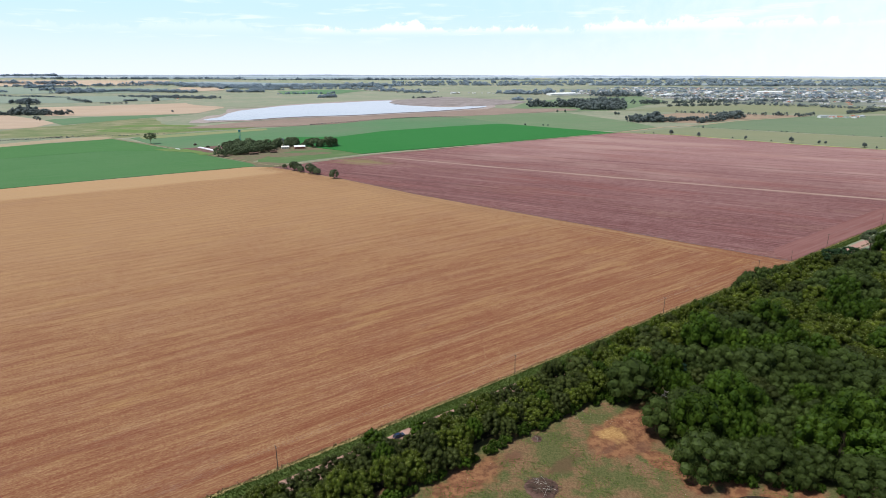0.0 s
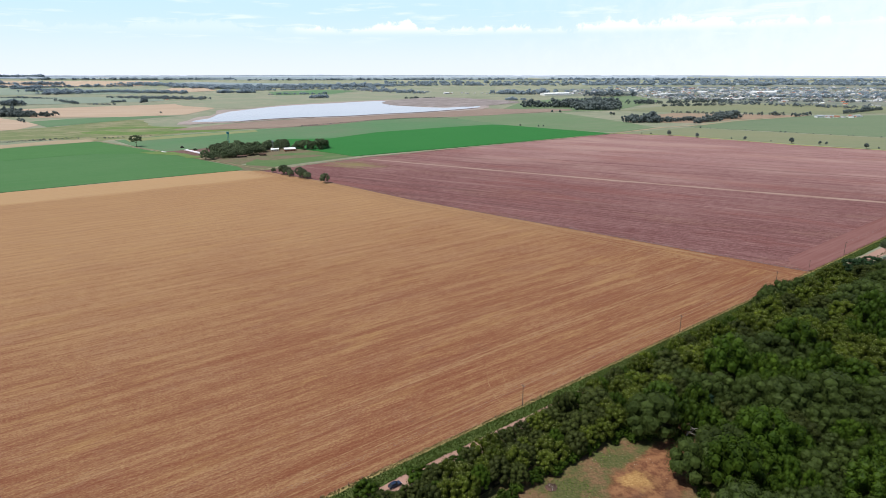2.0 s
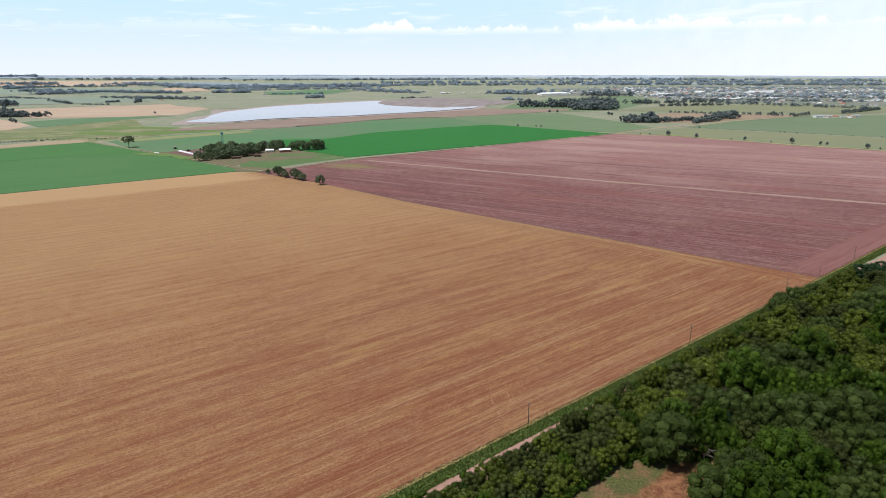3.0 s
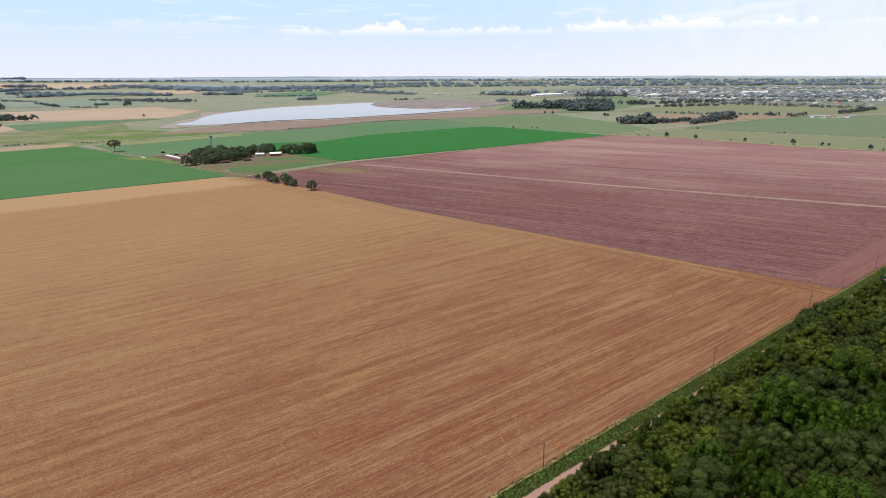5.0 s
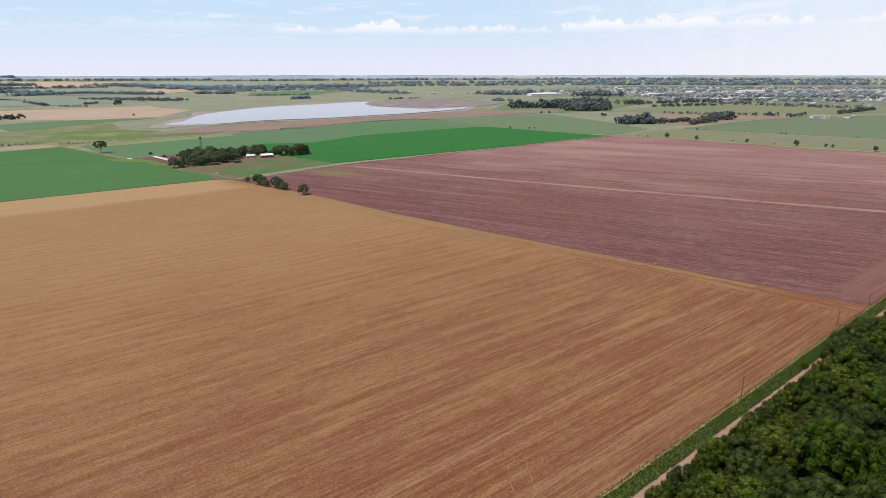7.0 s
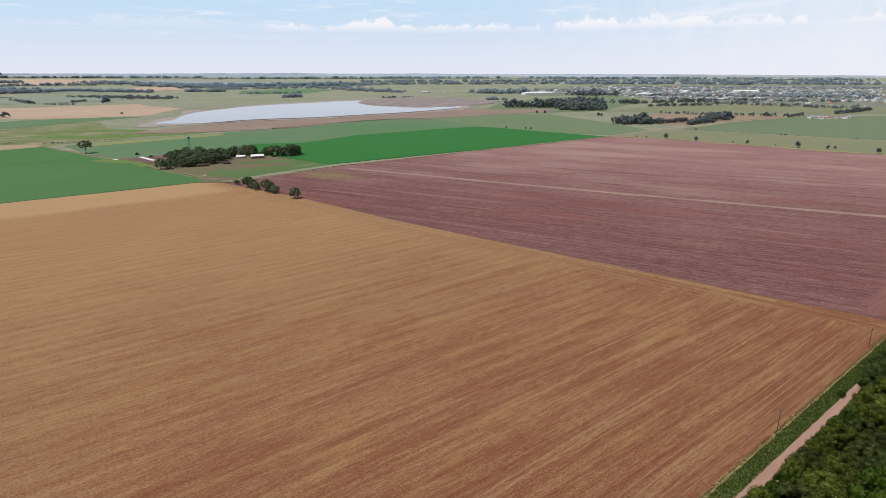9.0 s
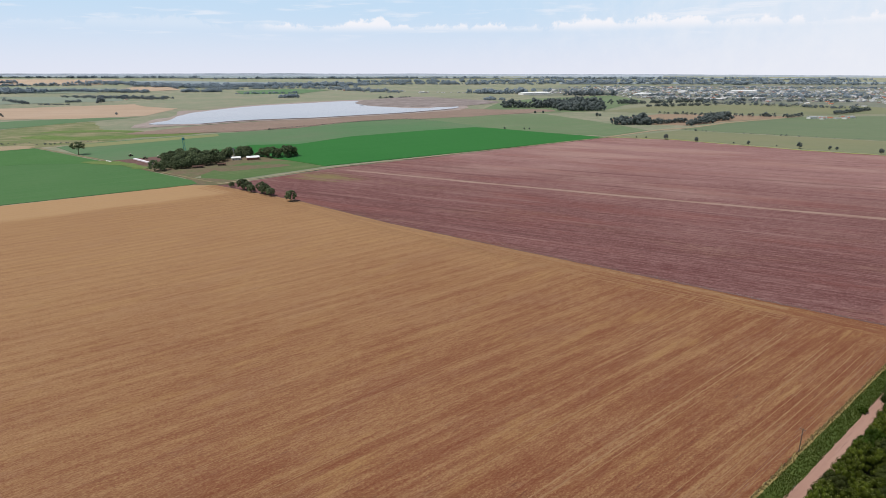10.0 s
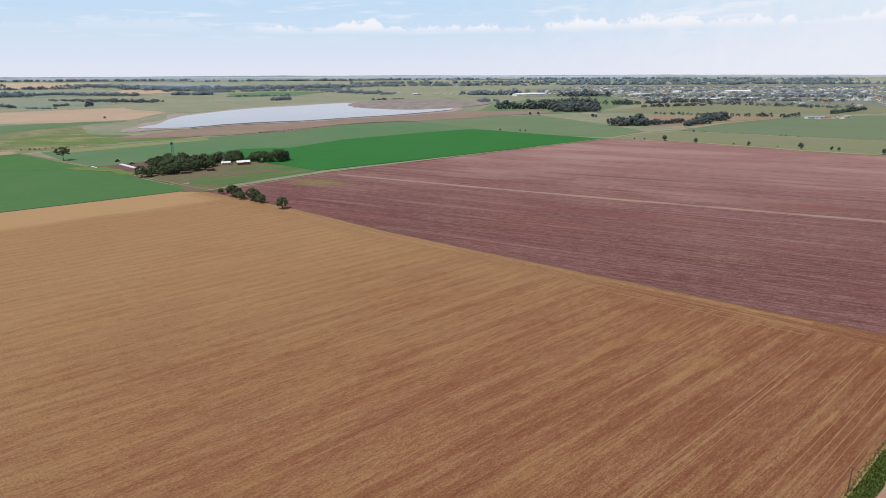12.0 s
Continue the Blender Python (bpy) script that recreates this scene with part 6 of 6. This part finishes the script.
def far_houses():
    """The dense far streets of the town: many small houses, walls and gable roofs, as one mass."""
    m, nt, b = nodes_of("town walls and roofs", 0.7)
    pick = nt.nodes.new("ShaderNodeNewGeometry").outputs["Random Per Island"]
    col = blend(nt, ramp(nt, pick, 0.34, 0.36), (0.66, 0.66, 0.66), (0.50, 0.49, 0.49))
    col = blend(nt, ramp(nt, pick, 0.60, 0.62), col, (0.34, 0.34, 0.35))
    col = blend(nt, ramp(nt, pick, 0.84, 0.86), col, (0.36, 0.25, 0.21))
    link(nt, blend(nt, ramp(nt, noise_of(nt, coords(nt), 0.3, 4), 0.4, 0.7, 0.0, 0.3), col, (0.3, 0.29, 0.28)), b.inputs["Base Color"])
    rng, vs, fs = random.Random(77), [], []
    rows = (((1040, 2560), (1700, 1960), 110, 120), ((1050, 2820), (2000, 2200), 150, 150), ((1150, 3150), (2300, 2450), 190, 170), ((900, 3400), (2500, 2800), 200, 190), ((1200, 3900), (2700, 3100), 180, 190),
            ((700, 3200), (1040, 2940), 60, 50), ((-420, 4200), (60, 3600), 44, 90), ((80, 3400), (420, 3350), 16, 50))
    for a, b2, count, spread in rows:
        for i in range(count):
            t = rng.random()
            X, Y = (a[k] + (b2[k] - a[k]) * t + rng.gauss(0, spread / 1.6) for k in (0, 1))
            k, turn = reach(X, Y), rng.choice((0.6, 2.17)) + rng.uniform(-0.12, 0.12)
            w, d, h = rng.uniform(3, 6.5), rng.uniform(2.5, 4.8), rng.uniform(2.6, 4.4)
            if rng.random() < 0.06:
                w, d, h = w * 2.6, d * 2.2, h * 1.5
            c, sn, o = math.cos(turn), math.sin(turn), at(X, Y)
            put = lambda x, y, z: (o.x + (x * c - y * sn) * k, o.y + (x * sn + y * c) * k, o.z + z * k)
            n = len(vs)
            vs += [put(x, y, z) for z in (-0.5, h) for x, y in ((-w, -d), (w, -d), (w, d), (-w, d))]
            fs += [(n, n + 1, n + 5, n + 4), (n + 1, n + 2, n + 6, n + 5), (n + 2, n + 3, n + 7, n + 6), (n + 3, n, n + 4, n + 7)]
            n, e, r = len(vs), 0.4, h + d * 0.35
            vs += [put(x, y, z) for x, y, z in ((-w - e, -d - e, h), (w + e, -d - e, h), (w + e, d + e, h), (-w - e, d + e, h), (-w - e, 0, r), (w + e, 0, r))]
            fs += [(n, n + 1, n + 5, n + 4), (n + 2, n + 3, n + 4, n + 5), (n + 1, n + 2, n + 5), (n + 3, n, n + 4), (n + 3, n + 2, n + 1, n)]
    tagged(raw_part("far_houses", vs, fs, m), "dense far streets of small pale houses", "town", kind="stuff")


town()
far_houses()


# ---- clouds ----
def cloud_sheet():
    """The pale hazy sky over the horizon all round, with a bank of small fair-weather clouds."""
    m = bpy.data.materials.new("hazy sky with clouds")
    m.use_nodes = True
    nt = m.node_tree
    out = nt.nodes["Material Output"]
    nt.nodes.remove(nt.nodes["Principled BSDF"])
    tc = nt.nodes.new("ShaderNodeTexCoord")
    mp = nt.nodes.new("ShaderNodeMapping")
    mp.inputs["Scale"].default_value = (1, 1, 0.95)
    link(nt, tc.outputs["Object"], mp.inputs["Vector"])
    streaky = nt.nodes.new("ShaderNodeMapping")
    streaky.inputs["Scale"].default_value = (0.1, 0.1, 1)
    link(nt, tc.outputs["Object"], streaky.inputs["Vector"])
    puff = noise_of(nt, mp.outputs["Vector"], 0.0075, 8, 0.62)
    wide = noise_of(nt, mp.outputs["Vector"], 0.0021, 3)
    sep = nt.nodes.new("ShaderNodeSeparateXYZ")
    link(nt, tc.outputs["Object"], sep.inputs[0])
    x = sep.outputs["X"]
    z = calc(nt, "ADD", sep.outputs["Z"], calc(nt, "MULTIPLY", x, 0.006))
    # heaped heads with crisp tops over dissolving bases
    heads = mixed(nt, 452.0, (wide, 190.0), (puff, 260.0))
    cloud = calc(nt, "MULTIPLY", ramp(nt, calc(nt, "SUBTRACT", heads, z), -4, 30), ramp(nt, z, 375, 455))
    cloud = calc(nt, "MULTIPLY", cloud, ramp(nt, calc(nt, "ADD", x, calc(nt, "MULTIPLY", wide, 900)), -560, -300, 0.25, 1.0))
    wisp = calc(nt, "MULTIPLY", ramp(nt, noise_of(nt, streaky.outputs["Vector"], 0.02, 5, 0.6), 0.52, 0.72), ramp(nt, z, 300, 420, 0.0, 0.5))
    cloud = calc(nt, "MULTIPLY", calc(nt, "MAXIMUM", cloud, wisp), 0.85)
    veil = ramp(nt, calc(nt, "ADD", x, calc(nt, "MULTIPLY", puff, 2500)), 1500, 5200, 0.0, 0.75)
    air = blend(nt, ramp(nt, z, 60, 620), (0.82, 0.850, 0.945), (0.60, 0.785, 0.955))
    air = blend(nt, veil, air, (0.93, 0.945, 0.98))
    colour = blend(nt, cloud, air, (1.02, 1.0, 1.01))
    tr = nt.nodes.new("ShaderNodeBsdfTransparent")
    em = nt.nodes.new("ShaderNodeEmission")
    link(nt, colour, em.inputs["Color"])
    em.inputs["Strength"].default_value = 0.91
    mix = nt.nodes.new("ShaderNodeMixShader")
    link(nt, ramp(nt, sep.outputs["Z"], 800, 1500, 1.0, 0.0), mix.inputs[0])
    link(nt, tr.outputs[0], mix.inputs[1])
    link(nt, em.outputs[0], mix.inputs[2])
    link(nt, mix.outputs[0], out.inputs["Surface"])
    bm, r, rows = bmesh.new(), 4750.0, []
    for i in range(97):
        a = 2 * math.pi * i / 96
        rows.append([bm.verts.new((HUB[0] + r * math.cos(a), HUB[1] + r * math.sin(a), h)) for h in (40, 1500)])
    for a, b in zip(rows, rows[1:]):
        bm.faces.new((a[0], b[0], b[1], a[1]))
    ob = tagged(part("backdrop", bm, m), "pale hazy sky with small white clouds", "sky", kind="structure")
    return ob


cloud_sheet()
